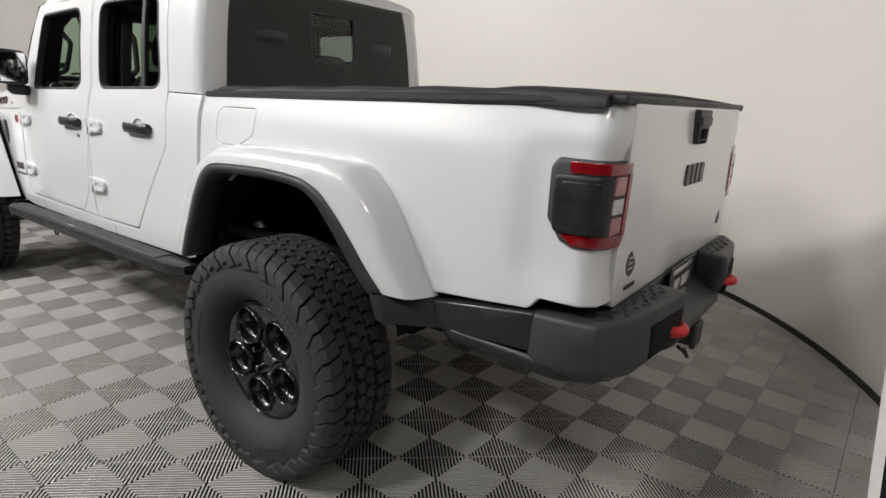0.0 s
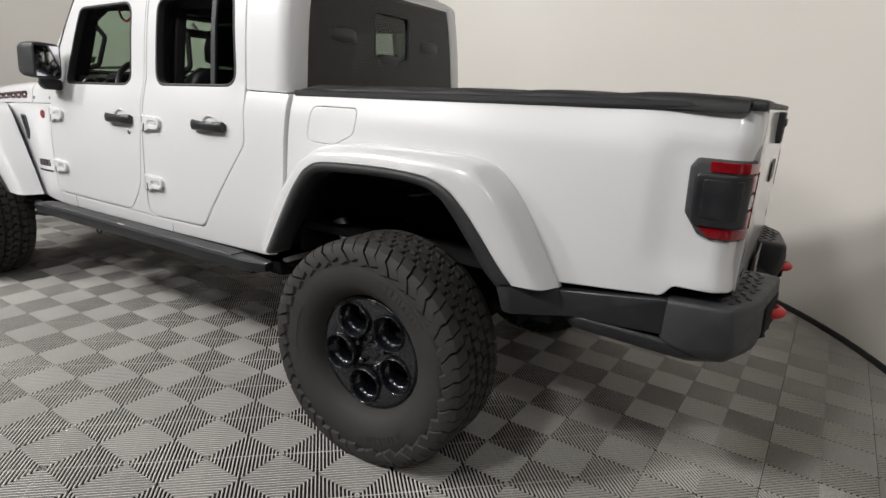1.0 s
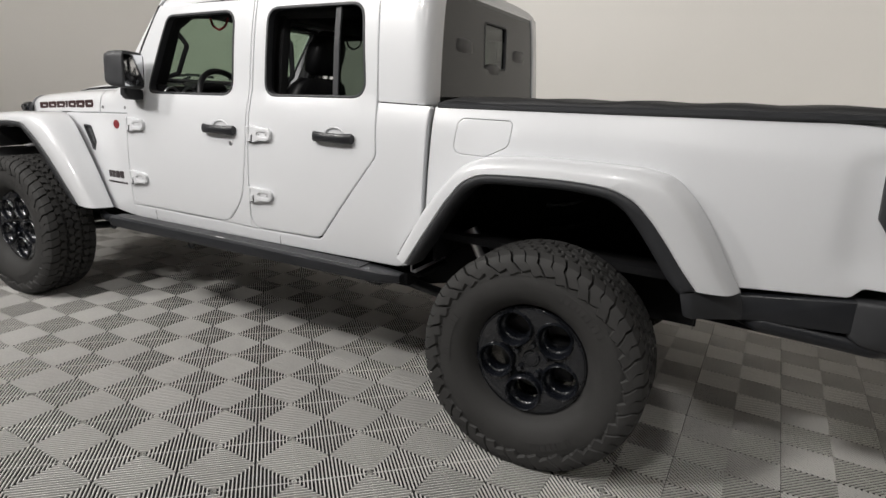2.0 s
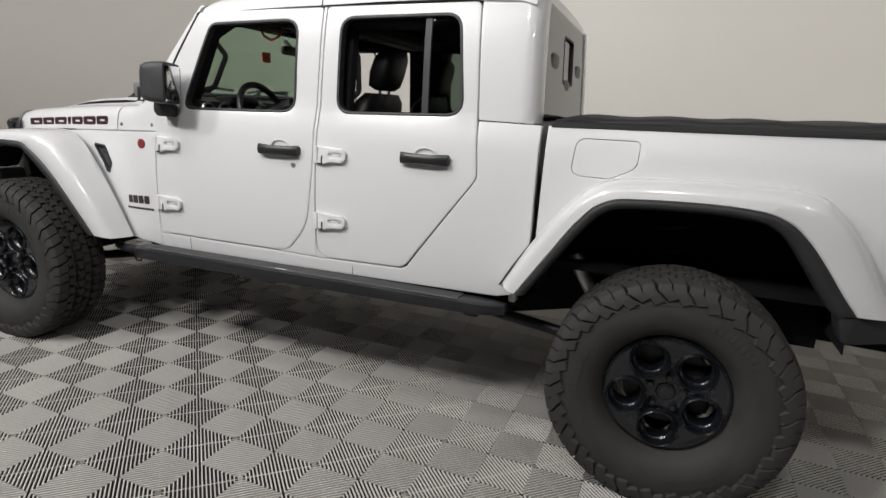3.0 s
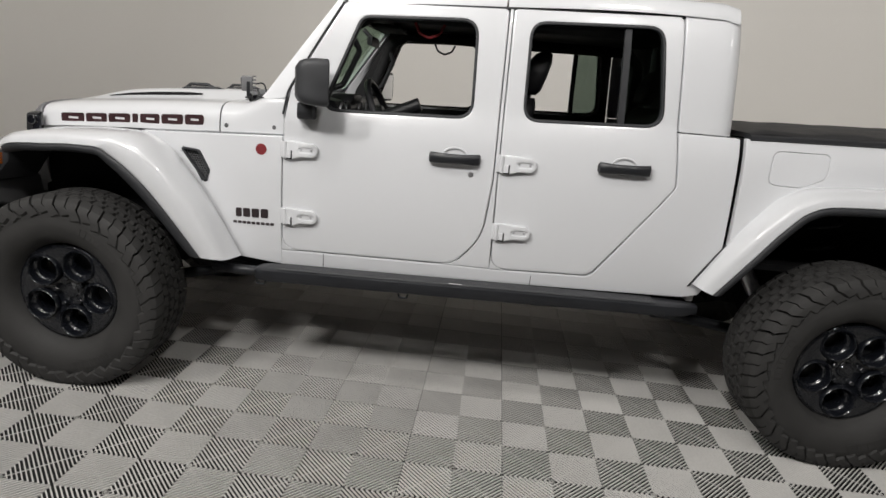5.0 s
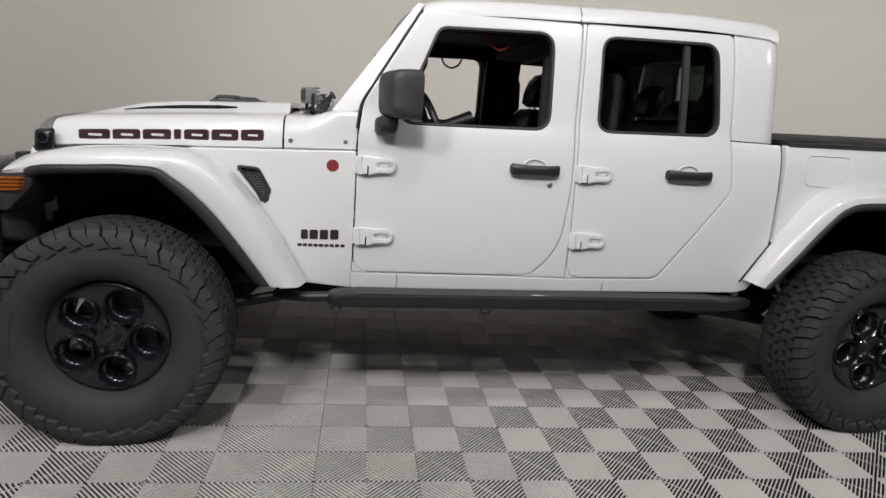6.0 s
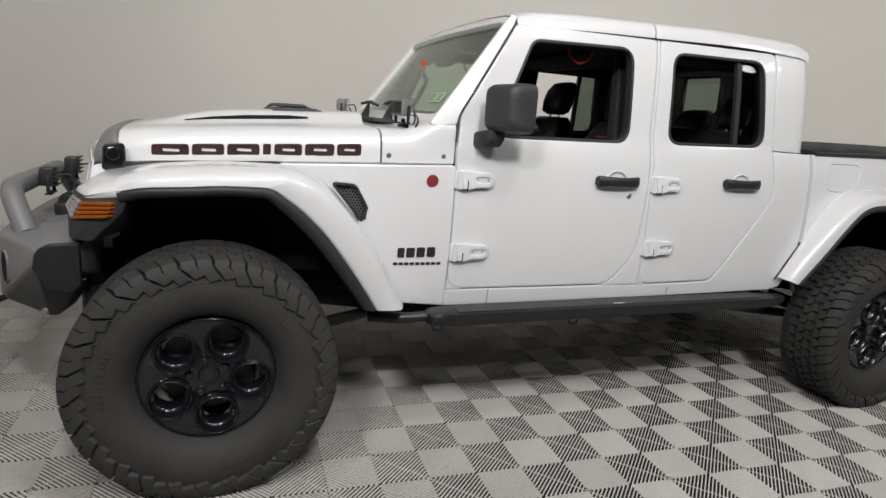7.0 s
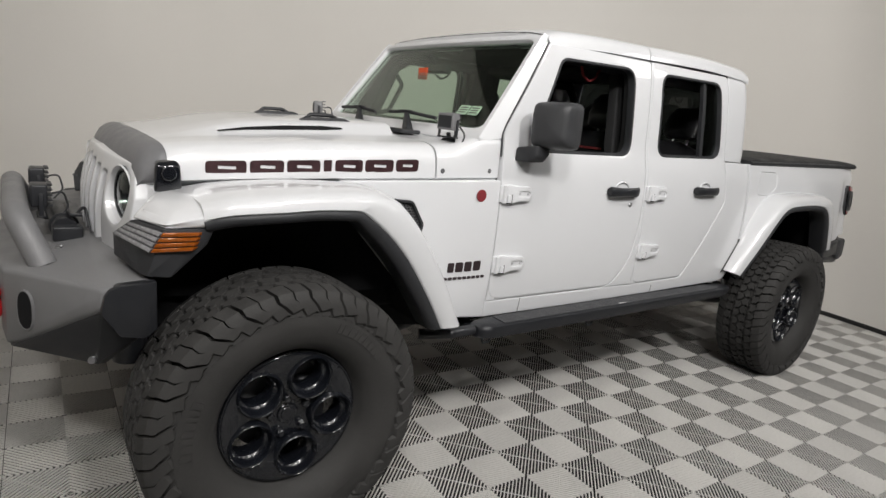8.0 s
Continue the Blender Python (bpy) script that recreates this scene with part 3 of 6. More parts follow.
# lower rear wall of the cab
part("cab_back", joined(block(-0.66, -0.625, -0.72, 0.72, 0.62, 1.39, 0.01), block(-0.675, -0.64, -0.60, 0.60, 1.838, 1.880, 0.01)), WHITE, truck)


def rear_face(u, v, depth=0.0):
    return Vector((BACK - 0.008 - 0.055 * max(0.0, v - 1.37) - depth, u, v))


REAR_WIN = outline([(-0.668, 1.385), (0.668, 1.385), (0.600, 1.862), (-0.600, 1.862)], [0.02, 0.02, 0.09, 0.09])
SLIDE = outline([(-0.125, 1.560), (0.165, 1.560), (0.165, 1.775), (-0.125, 1.775)], 0.025)
rear_win = part("rear_window", panel(rear_face, REAR_WIN, [SLIDE], thick=0.006, edge=0.0015), DARK_GLASS, truck, "dark tinted rear window with a sliding pane")
rear_win.visible_shadow = False
sl = part("sliding_pane", panel(rear_face, grown(SLIDE, 0.004), thick=0.016, edge=0.0006, lift=-0.010), TINT_GLASS, rear_win, "tinted sliding pane")
sl.visible_shadow = False
part("slider_frame", panel(rear_face, grown(SLIDE, 0.005), [grown(SLIDE, -0.004)], thick=0.012, edge=0.001, lift=0.002), BLACK_TRIM, rear_win, "black frame of the sliding pane")
part("window_border", panel(rear_face, REAR_WIN, [outline([(-0.615, 1.425), (0.615, 1.425), (0.560, 1.825), (-0.560, 1.825)], 0.07)], thick=0.016, edge=0.001, lift=-0.009), GLOSS_BLACK, rear_win, "black glass border")

# ---- roof, windscreen frame ----
roof_z = curve([(-2.34, 1.806), (-2.27, 1.833), (-2.2, 1.853), (-1.6, 1.890), (-1.0, 1.912), (-0.72, 1.908), (-0.625, 1.884)])


def roof(x0, x1, n=16, drop=0.0):
    rings = []
    for k in range(n + 1):
        x = x0 + (x1 - x0) * k / n
        z, w = roof_z(x) - drop, half_width(x) - 0.112 - drop
        top = [(-w - 0.010, z - 0.070), (-w - 0.007, z - 0.040), (-w + 0.010, z - 0.014), (-w + 0.035, z - 0.001), (-w + 0.12, z + 0.012), (-w + 0.3, z + 0.022), (0, z + 0.026)]
        top += [(-y, zz) for y, zz in top[-2::-1]]
        low = [(w - 0.02, z - 0.045), (0, z - 0.022), (-w + 0.02, z - 0.045)]
        rings.append([(x, y, zz) for y, zz in top + low])
    return loft(rings)


part("windscreen_header", roof(-2.313, -2.302, 2), WHITE, truck, angle=50)
part("header_seal", roof(-2.304, -2.293, 2, -0.0015), BLACK_TRIM, truck, "dark seam of the roof panel")
part("front_roof_panel", roof(-2.294, -1.617), WHITE, truck, angle=50)
part("rear_roof_panel", roof(-1.609, -0.655), WHITE, truck, angle=50)
part("headliner", block(-2.26, -0.68, -0.62, 0.62, 1.808, 1.826, 0.008), CARPET, truck, "black cabin headliner")
pair("drip_rail", loft([[side(x, roof_z(x) - 0.074 + dz, 0.0 + dd) for dz, dd in ((-0.003, 0.004), (0.004, 0.004), (0.004, 0.03), (-0.003, 0.03))] for x in [-2.26 + 0.1 * i for i in range(15)]]), BLACK_TRIM, truck, "dark roof seam")

WS_LOW, WS_TOP = (-2.622, 1.392), (-2.315, 1.815)


def screen(u, v, depth=0.0):
    """The windscreen's plane: across, and up from its base, bowed a little."""
    t = v
    bow = 0.035 * (1 - (u / 0.7) ** 2)
    n = Vector((-(WS_TOP[1] - WS_LOW[1]), 0, WS_TOP[0] - WS_LOW[0])).normalized()
    p = Vector((WS_LOW[0] + (WS_TOP[0] - WS_LOW[0]) * t - bow, u, WS_LOW[1] + (WS_TOP[1] - WS_LOW[1]) * t))
    return p - n * depth


WS_OUT = outline([(-0.705, -0.10), (0.705, -0.10), (0.650, 1.02), (-0.650, 1.02)], [0.02, 0.02, 0.06, 0.06])
WS_IN = outline([(-0.662, 0.03), (0.662, 0.03), (0.612, 0.955), (-0.612, 0.955)], [0.06, 0.06, 0.05, 0.05])


def screen_m(u, v, depth=0.0):
    return screen(u, v / 0.533, depth)


def tall(loop):
    return [Vector((p.x, p.y * 0.533)) for p in loop]


screen_frame = part("windscreen_frame", panel(screen_m, tall(WS_OUT), [tall(WS_IN)], thick=0.05, edge=0.010), WHITE, truck)
g = part("windscreen", panel(screen_m, grown(tall(WS_IN), 0.01), thick=0.026, edge=0.001, lift=-0.018), CLEAR_GLASS, screen_frame, "clear laminated windscreen")
g.visible_shadow = False
part("windscreen_band", panel(screen_m, grown(tall(WS_IN), 0.004), [tall(outline([(-0.640, 0.085), (0.640, 0.085), (0.594, 0.925), (-0.594, 0.925)], 0.05))], thick=0.030, edge=0.001, lift=-0.027), GLOSS_BLACK, screen_frame, "black glass border")
# A pillars: fill between the frame and the door
pair("front_pillar", loft([[Vector((x0, -y0, z0)), Vector((x0 + 0.028, -y0 - 0.008, z0 - 0.008)), Vector((x1, -y1, z1)), Vector((x1 + 0.02, -y1 + 0.05, z1)), Vector((x0 + 0.04, -y0 + 0.05, z0 - 0.02))]
     for x0, y0, z0, x1, y1, z1 in ((-2.650, 0.700, 1.365, -2.540, 0.712, 1.372), (-2.628, 0.695, 1.392, -2.535, 0.709, 1.400), (-2.48, 0.672, 1.60, -2.420, 0.692, 1.590), (-2.335, 0.645, 1.800, -2.310, 0.667, 1.785), (-2.314, 0.640, 1.826, -2.301, 0.655, 1.812))]), WHITE, truck, angle=60)

pair("cowl_corner", hull([(-2.66, -0.60, 1.30), (-2.66, -0.700, 1.235), (-2.5415, -0.722, 1.235), (-2.5415, -0.706, 1.385), (-2.60, -0.698, 1.385), (-2.66, -0.69, 1.352), (-2.5415, -0.55, 1.30)], 0.006), WHITE, truck)

pair("pillar_seal", tube([side(-2.546, 1.30, 0.003), side(-2.534, 1.395, 0.002), side(-2.520, 1.425, 0.002), side(-2.412, 1.61, 0.002), side(-2.306, 1.789, 0.002)], 0.0045, 8, 0.02), BLACK_TRIM, truck, "dark door seal")

# ---- bonnet and cowl ----
bonnet_w = curve([(-3.845, 0.545), (-3.78, 0.568), (-3.64, 0.592), (-3.30, 0.642), (-2.94, 0.694), (-2.52, 0.725)])
seam_z = curve([(-3.845, 1.118), (-3.73, 1.135), (-3.31, 1.165), (-2.83, 1.195), (-2.52, 1.210)])
crest_z = curve([(-3.845, 1.168), (-3.83, 1.200), (-3.80, 1.226), (-3.74, 1.246), (-3.5, 1.272), (-3.2, 1.298), (-2.84, 1.322), (-2.62, 1.338)])
dome = curve([(-3.74, 0.0), (-3.62, 0.016), (-3.50, 0.040), (-3.34, 0.046), (-2.9, 0.044)])


def bonnet_ring(x, drop=0.0, dome_on=1.0):
    w, s, c, d = bonnet_w(x), seam_z(x) + 0.004, crest_z(x), dome(x) * dome_on
    pts = [(-w, s), (-w + 0.003, s + 0.5 * (c - 0.05 - s)), (-w + 0.010, c - 0.050), (-w + 0.020, c - 0.028), (-w + 0.038, c - 0.011), (-w + 0.066, c - 0.001), (-w + 0.10, c + 0.004),
           (-0.40, c + 0.008), (-0.365, c + 0.009 + 0.15 * d), (-0.335, c + 0.010 + 0.8 * d), (-0.30, c + 0.012 + d), (-0.15, c + 0.015 + d), (0, c + 0.016 + d)]
    f = min(1.0, max(0.0, (x + 2.76) / 0.16))
    f = f * f * (3 - 2 * f)
    squared = [(-w, s), (-w + 0.001, s + 0.055), (-w + 0.003, c - 0.022), (-w + 0.005, c + 0.004), (-w + 0.008, c + 0.020), (-w + 0.016, c + 0.029), (-w + 0.045, c + 0.031)]
    pts = [(a + (p - a) * f, b + (q - b) * f) for (a, b), (p, q) in zip(pts, squared)] + pts[7:]
    pts += [(-y, z) for y, z in pts[-2::-1]]
    k = min(1.0, max(0.0, (-3.62 - x) / 0.225))
    return [Vector((x - 0.028 * k * k * max(0.0, 1 - (y / 0.55) ** 2), y, z - drop)) for y, z in pts]


def bonnet_shell(xs, dome_on=1.0):
    rings = []
    for x in xs:
        r = bonnet_ring(x, 0, dome_on)
        low = [Vector((p.x, p.y * 0.94, p.z - 0.025)) for p in r[::-1]]
        rings.append(r + low)
    return loft(rings)


bonnet = part("bonnet", bonnet_shell([-3.845, -3.838, -3.825, -3.81, -3.79, -3.76, -3.70, -3.64, -3.56, -3.48, -3.4, -3.3, -3.2, -3.1, -3.0, -2.92, -2.846]), WHITE, truck, angle=60)
part("cowl", bonnet_shell([-2.838, -2.80, -2.77, -2.74, -2.71, -2.68, -2.65, -2.62, -2.59, -2.545], 0.0), WHITE, truck, angle=60)
pair("inner_wing", loft([[(x, -bonnet_w(x) + 0.03, 1.16), (x, -bonnet_w(x) + 0.03, 0.75), (x, -bonnet_w(x) + 0.06, 0.75), (x, -bonnet_w(x) + 0.06, 1.16)] for x in (-3.8, -3.4, -3.0, -2.56)]), DARK, truck)
part("engine_bay", block(-3.80, -2.60, -0.50, 0.50, 0.62, 1.10, 0.02), DARK, truck, "dark engine bay")

# ---- wheel arch flares ----


def along(rows, n=5):
    """Smooth values through rows of numbers, n steps from row to row."""
    cols = [curve(list(enumerate(c))) for c in zip(*rows)]
    return [[f(k / n) for f in cols] for k in range((len(rows) - 1) * n + 1)]


def flare(rows, level=(False, True)):
    """A white arch lip and its black edge. Rows: the lip's x, z and distance from the truck's middle, the seam's x, z and distance, and the black edge's width."""
    pts = along(rows)
    white, trim = [], []
    for i, (lx, lz, yo, sx, sz, yi, black) in enumerate(pts):
        a, b = pts[max(i - 1, 0)], pts[min(i + 1, len(pts) - 1)]
        t = Vector((b[0] - a[0], 0, b[1] - a[1])).normalized()
        n = Vector((-t.z, 0, t.x))
        lip, out = Vector((lx, 0, lz)), Vector((sx - lx, 0, sz - lz))
        top = Vector((0, 0, 0.006 if abs(t.x) > 0.8 else 0.0))

        def at(e, y):
            return lip + out * e + Vector((0, -y, 0))

        def under(d, y):
            cut = (i == 0 and level[0]) or (i == len(pts) - 1 and level[1])
            return lip + n * d + t * (-n.z * d / t.z if cut else 0.0) + Vector((0, -y, 0))

        white.append([at(0.03, yo - 0.06), at(0.0, yo - 0.010), at(0.03, yo - 0.002), at(0.10, yo + 0.002), at(0.45, yo - 0.002), at(0.64, yo - 0.008), at(0.76, yo - 0.019), at(0.85, yo - 0.040) + top,
                      at(0.92, yi + 0.62 * (yo - yi - 0.04)) + top, at(0.965, yi + 0.30 * (yo - yi - 0.04)) + top, at(0.990, yi + 0.016), at(1.0, yi + 0.008), at(0.998, yi - 0.012), at(0.80, yi - 0.02), at(0.5, yo - 0.075)])
        trim.append([under(0.004, yo - 0.07), under(0.004, yo - 0.006), under(-0.003, yo + 0.004), under(-0.5 * black, yo + 0.005), under(-black + 0.006, yo - 0.001), under(-black, yo - 0.012), under(-black, yo - 0.10), under(-0.01, yo - 0.12)])
    return loft(white), loft(trim)


F_ROWS = [(-3.735, 1.066, 0.875, -3.735, 1.112, 0.590, 0.034), (-3.660, 1.086, 0.905, -3.660, 1.136, 0.600, 0.032), (-3.516, 1.097, 0.922, -3.516, 1.154, 0.625, 0.030), (-3.400, 1.105, 0.926, -3.375, 1.164, 0.655, 0.030),
          (-3.290, 1.104, 0.926, -3.215, 1.168, 0.700, 0.032), (-3.205, 1.058, 0.922, -3.088, 1.132, 0.738, 0.042), (-3.095, 0.960, 0.915, -2.978, 1.030, 0.754, 0.048), (-2.972, 0.802, 0.900, -2.852, 0.855, 0.762, 0.046), (-2.870, 0.650, 0.880, -2.730, 0.640, 0.760, 0.040)]
F_PATH = [(r[0], r[1]) for r in along(F_ROWS)]
fw, ft = flare(F_ROWS)
pair("front_flare", fw, WHITE, truck, angle=40)
pair("front_flare_trim", ft, BLACK_TRIM, truck, "black textured arch trim", angle=60)
R_ROWS = [(-0.600, 0.705, 0.862, -0.672, 0.728, 0.792, 0.030), (-0.485, 0.880, 0.890, -0.568, 0.908, 0.792, 0.032), (-0.385, 1.030, 0.908, -0.468, 1.048, 0.790, 0.034), (-0.315, 1.105, 0.915, -0.370, 1.150, 0.786, 0.034),
          (-0.235, 1.136, 0.920, -0.250, 1.200, 0.782, 0.032), (0.060, 1.150, 0.922, 0.060, 1.219, 0.779, 0.031), (0.215, 1.142, 0.920, 0.275, 1.218, 0.778, 0.034), (0.300, 1.114, 0.916, 0.398, 1.202, 0.778, 0.042),
          (0.365, 1.060, 0.910, 0.482, 1.145, 0.778, 0.050), (0.430, 0.982, 0.900, 0.562, 1.045, 0.778, 0.054), (0.498, 0.890, 0.888, 0.632, 0.925, 0.776, 0.056), (0.550, 0.826, 0.875, 0.690, 0.828, 0.775, 0.050)]
R_PATH = [(r[0], r[1]) for r in along(R_ROWS)]
rw, rt = flare(R_ROWS, (True, True))
pair("rear_flare", rw, WHITE, truck, angle=40)
pair("rear_flare_trim", rt, BLACK_TRIM, truck, "black textured arch trim", angle=60)
pair("arch_end_trim", hull([(0.500, -0.878, 0.820), (0.545, -0.874, 0.822), (0.690, -0.796, 0.824), (0.525, -0.868, 0.728), (0.555, -0.864, 0.722), (0.722, -0.792, 0.735), (0.50, -0.76, 0.820), (0.69, -0.74, 0.824), (0.53, -0.76, 0.722), (0.72, -0.74, 0.735)], 0.006), BLACK_TRIM, truck, "black plastic trim behind the arch")


def liner(path, outs, y1, x0, x1, z0, front=True):
    """The dark wheel house: a sheet that follows the arch inwards, and its back."""
    pts = [Vector((q[0], 0, q[1] + 0.004)) for q in path]
    pts = [*([Vector((x0, 0, z0))] if front else []), *pts, Vector((x1, 0, z0 if front else 0.60))]
    rings = [[q + Vector((0, y, 0.0)) for q in pts] + [q + Vector((0, y, 0.012)) for q in pts[::-1]] for y in (-outs, -0.7, y1)]
    top = max(q.z for q in pts)
    return joined(loft(rings), block(x0, x1, y1 - 0.01, y1 + 0.02, z0 - 0.1, top + 0.01, 0))


pair("front_wheel_house", liner(F_PATH, 0.80, -0.46, -3.715, -2.84, 0.80, False), DARK, truck)
pair("rear_wheel_house", liner(R_PATH, 0.80, -0.46, -0.60, 0.56, 0.66), DARK, truck)

# ---- bed ----
END = REAR - CORNER + CORNER * math.pi / 2 + 0.065
FUEL = outline([(-0.448, 1.192), (-0.300, 1.190), (-0.205, 1.238), (-0.200, 1.325), (-0.215, 1.338), (-0.436, 1.334)], [0.04, 0.03, 0.045, 0.03, 0.03, 0.04])
BED = outline([(-0.553, 0.90), (-0.37, 1.05), (-0.25, 1.135), (0.30, 1.165), (0.55, 0.93), (0.645, 0.838), (1.0, 0.868), (1.03, 0.905), (END, 0.905), (END, 1.434), (1.05, 1.430), (-0.553, 1.372)],
              [0.0, 0.0, 0.0, 0.0, 0.0, 0.0, 0.03, 0.02, 0.0, 0.01, 0.0, 0.005])
beds = pair("bed_side", panel(bed_side, BED, [FUEL], thick=0.03, edge=0.0022, grid=0.022), WHITE, truck, angle=45)
part("fuel_door", panel(bed_side, grown(FUEL, -0.0022), thick=0.02, edge=0.0014), WHITE, beds[0])
pair("bed_rail", loft([[(x, -half_width(min(x, 1.1)) + 0.035 + dy, (1.372 + (x + 0.54) * 0.036) + dz) for dy, dz in ((0, 0), (0, 0.012), (0.01, 0.018), (0.07, 0.018), (0.07, -0.05))] for x in (-0.54, -0.1, 0.3, 0.7, 1.12)]), BLACK_TRIM, truck, "black bed rail cap")
part("bed_inside", joined(block(-0.53, 1.14, -0.70, 0.70, 0.80, 0.83, 0), block(-0.545, -0.52, -0.72, 0.72, 0.70, 1.37, 0.005)), DARK, truck)
pair("bed_lower_trim", hull([(0.672, -0.792, 0.818), (0.672, -0.80, 0.735), (1.024, -0.776, 0.864), (1.024, -0.783, 0.752), (0.672, -0.72, 0.818), (0.672, -0.72, 0.735), (1.024, -0.70, 0.864), (1.024, -0.70, 0.752)], 0.006), STEEL_DARK, truck, "dark panel below the bed side")
pair("exhaust_rail", tube([(0.66, -0.66, 0.735), (0.76, -0.770, 0.730), (1.10, -0.735, 0.706), (1.16, -0.68, 0.70)], 0.032, 16), STEEL_DARK, truck)


def cover():
    rings = []
    for k in range(25):
        x = -0.535 + 1.675 * k / 24
        z = 1.384 + 0.042 * (k / 24) + 0.004 * math.sin(k * 1.3)
        rise = min(1.0, (k + 0.3) / 1.2, (24.6 - k) / 1.2) ** 0.5
        h = (0.026 + 0.016 * k / 24) * rise
        w = 0.728
        pts = [(-w, z - 0.006), (-w - 0.003, z + 0.4 * h), (-w + 0.012, z + 0.85 * h), (-w + 0.05, z + h), (-0.35, z + h + 0.006), (0, z + h + 0.009)]
        pts += [(-y, zz) for y, zz in pts[-2::-1]]
        rings.append([(x, y, zz) for y, zz in pts])
    return loft(rings)


part("bed_cover", cover(), VINYL, truck, "soft black vinyl bed cover", angle=60)
part("cover_end_cap", block(1.125, 1.185, -0.70, 0.70, 1.425, 1.452, 0.008), BLACK_TRIM, truck)

# tailgate
GATE = outline([(-0.640, 0.880), (0.640, 0.880), (0.640, 1.436), (-0.640, 1.436)], [0.03, 0.03, 0.01, 0.01])


def gate_face(u, v, depth=0.0):
    bulge = 0.006 if 0.98 < v < 1.34 and abs(u) < 0.5 else 0.0
    return Vector((REAR + 0.002 + bulge - depth - 0.004 * max(0, (v - 1.40) / 0.04) ** 2, u, v))


gate = part("tailgate", panel(gate_face, GATE, thick=0.05, edge=0.005), WHITE, truck)


def gate_flat(u, v, depth=0.0):
    return Vector((REAR + 0.008 - depth, u, v))


pull = part("gate_handle", panel(gate_flat, outline([(-0.058, 1.312), (0.058, 1.312), (0.078, 1.425), (-0.078, 1.425)], [0.014, 0.014, 0.008, 0.008]), [outline([(-0.040, 1.328), (0.040, 1.328), (0.046, 1.362), (-0.046, 1.362)], 0.006)], thick=0.01, edge=0.004, lift=0.014), GREY_TRIM, gate, "black tailgate handle")
part("handle_recess", panel(gate_flat, outline([(-0.042, 1.326), (0.042, 1.326), (0.048, 1.364), (-0.048, 1.364)], 0.006), thick=0.006, edge=0.001, lift=-0.001), DARK, pull)
part("handle_bar", panel(gate_flat, outline([(-0.064, 1.372), (0.064, 1.372), (0.070, 1.402), (-0.070, 1.402)], 0.006), thick=0.0, edge=0.003, lift=0.020), GREY_TRIM, pull)


def tail_lamp(sign):
    """A black housing wrapped round the corner: a thick smoked side cover, red bands above, below and behind it, and three rear lenses."""
    u0, u1 = 1.018, END - 0.002
    shape = [(u0 + 0.016, 1.288), (u0, 1.262), (u0 + 0.006, 1.130), (u0 + 0.048, 1.072), (u0 + 0.080, 1.060), (u1 - 0.02, 1.056), (u1, 1.075), (u1, 1.288)]
    bm = panel(bed_side, outline(shape[::-1], 0.016), thick=0.02, edge=0.006, lift=0.012, grid=0.012)
    f = part("tail_lamp", bm if sign > 0 else flipped(bm), GREY_TRIM, truck, "smoked black and red tail lamp")

    def plate(name, pts, m, lift, r=0.008, edge=0.0016, deep=0.004):
        bm = panel(bed_side, outline(pts, r), thick=deep - lift, edge=edge, lift=lift, grid=0.011)
        part(name, bm if sign > 0 else flipped(bm), m, f)

    plate("red_lens", [(u0 + 0.056, 1.252), (u1 - 0.004, 1.252), (u1 - 0.004, 1.282), (u0 + 0.052, 1.282)], LENS_RED, 0.0175, 0.006)
    plate("red_lens", [(u0 + 0.050, 1.092), (u0 + 0.082, 1.066), (u1 - 0.022, 1.062), (u1 - 0.004, 1.078), (u1 - 0.004, 1.094), (u0 + 0.050, 1.100)], LENS_RED, 0.0175, 0.006)
    plate("red_lens", [(u1 - 0.030, 1.090), (u1 - 0.003, 1.090), (u1 - 0.003, 1.256), (u1 - 0.030, 1.256)], LENS_RED, 0.0205, 0.004)
    plate("side_cover", [(u0 + 0.028, 1.112), (u0 + 0.036, 1.098), (u1 - 0.106, 1.098), (u1 - 0.100, 1.106), (u1 - 0.100, 1.240), (u1 - 0.108, 1.248), (u0 + 0.030, 1.248), (u0 + 0.022, 1.238)], STEEL_DARK, 0.026, 0.010, 0.004)
    plate("cover_panel", [(u0 + 0.048, 1.122), (u1 - 0.128, 1.122), (u1 - 0.128, 1.232), (u0 + 0.044, 1.232)], STEEL_DARK, 0.0285, 0.010, 0.0015)
    plate("brake_lens", [(u1 - 0.094, 1.200), (u1 - 0.033, 1.200), (u1 - 0.033, 1.249), (u1 - 0.094, 1.249)], LENS_PINK, 0.018)
    plate("reverse_lens", [(u1 - 0.094, 1.152), (u1 - 0.033, 1.152), (u1 - 0.033, 1.192), (u1 - 0.094, 1.192)], LENS_CLEAR, 0.018)
    plate("brake_lens", [(u1 - 0.094, 1.098), (u1 - 0.033, 1.098), (u1 - 0.033, 1.144), (u1 - 0.094, 1.144)], LENS_PINK, 0.018)


tail_lamp(1)
tail_lamp(-1)

# ---- wheels ----
TYRE_R, TYRE_W, RIM_R = 0.450, 0.300, 0.230
INSET = 0.046


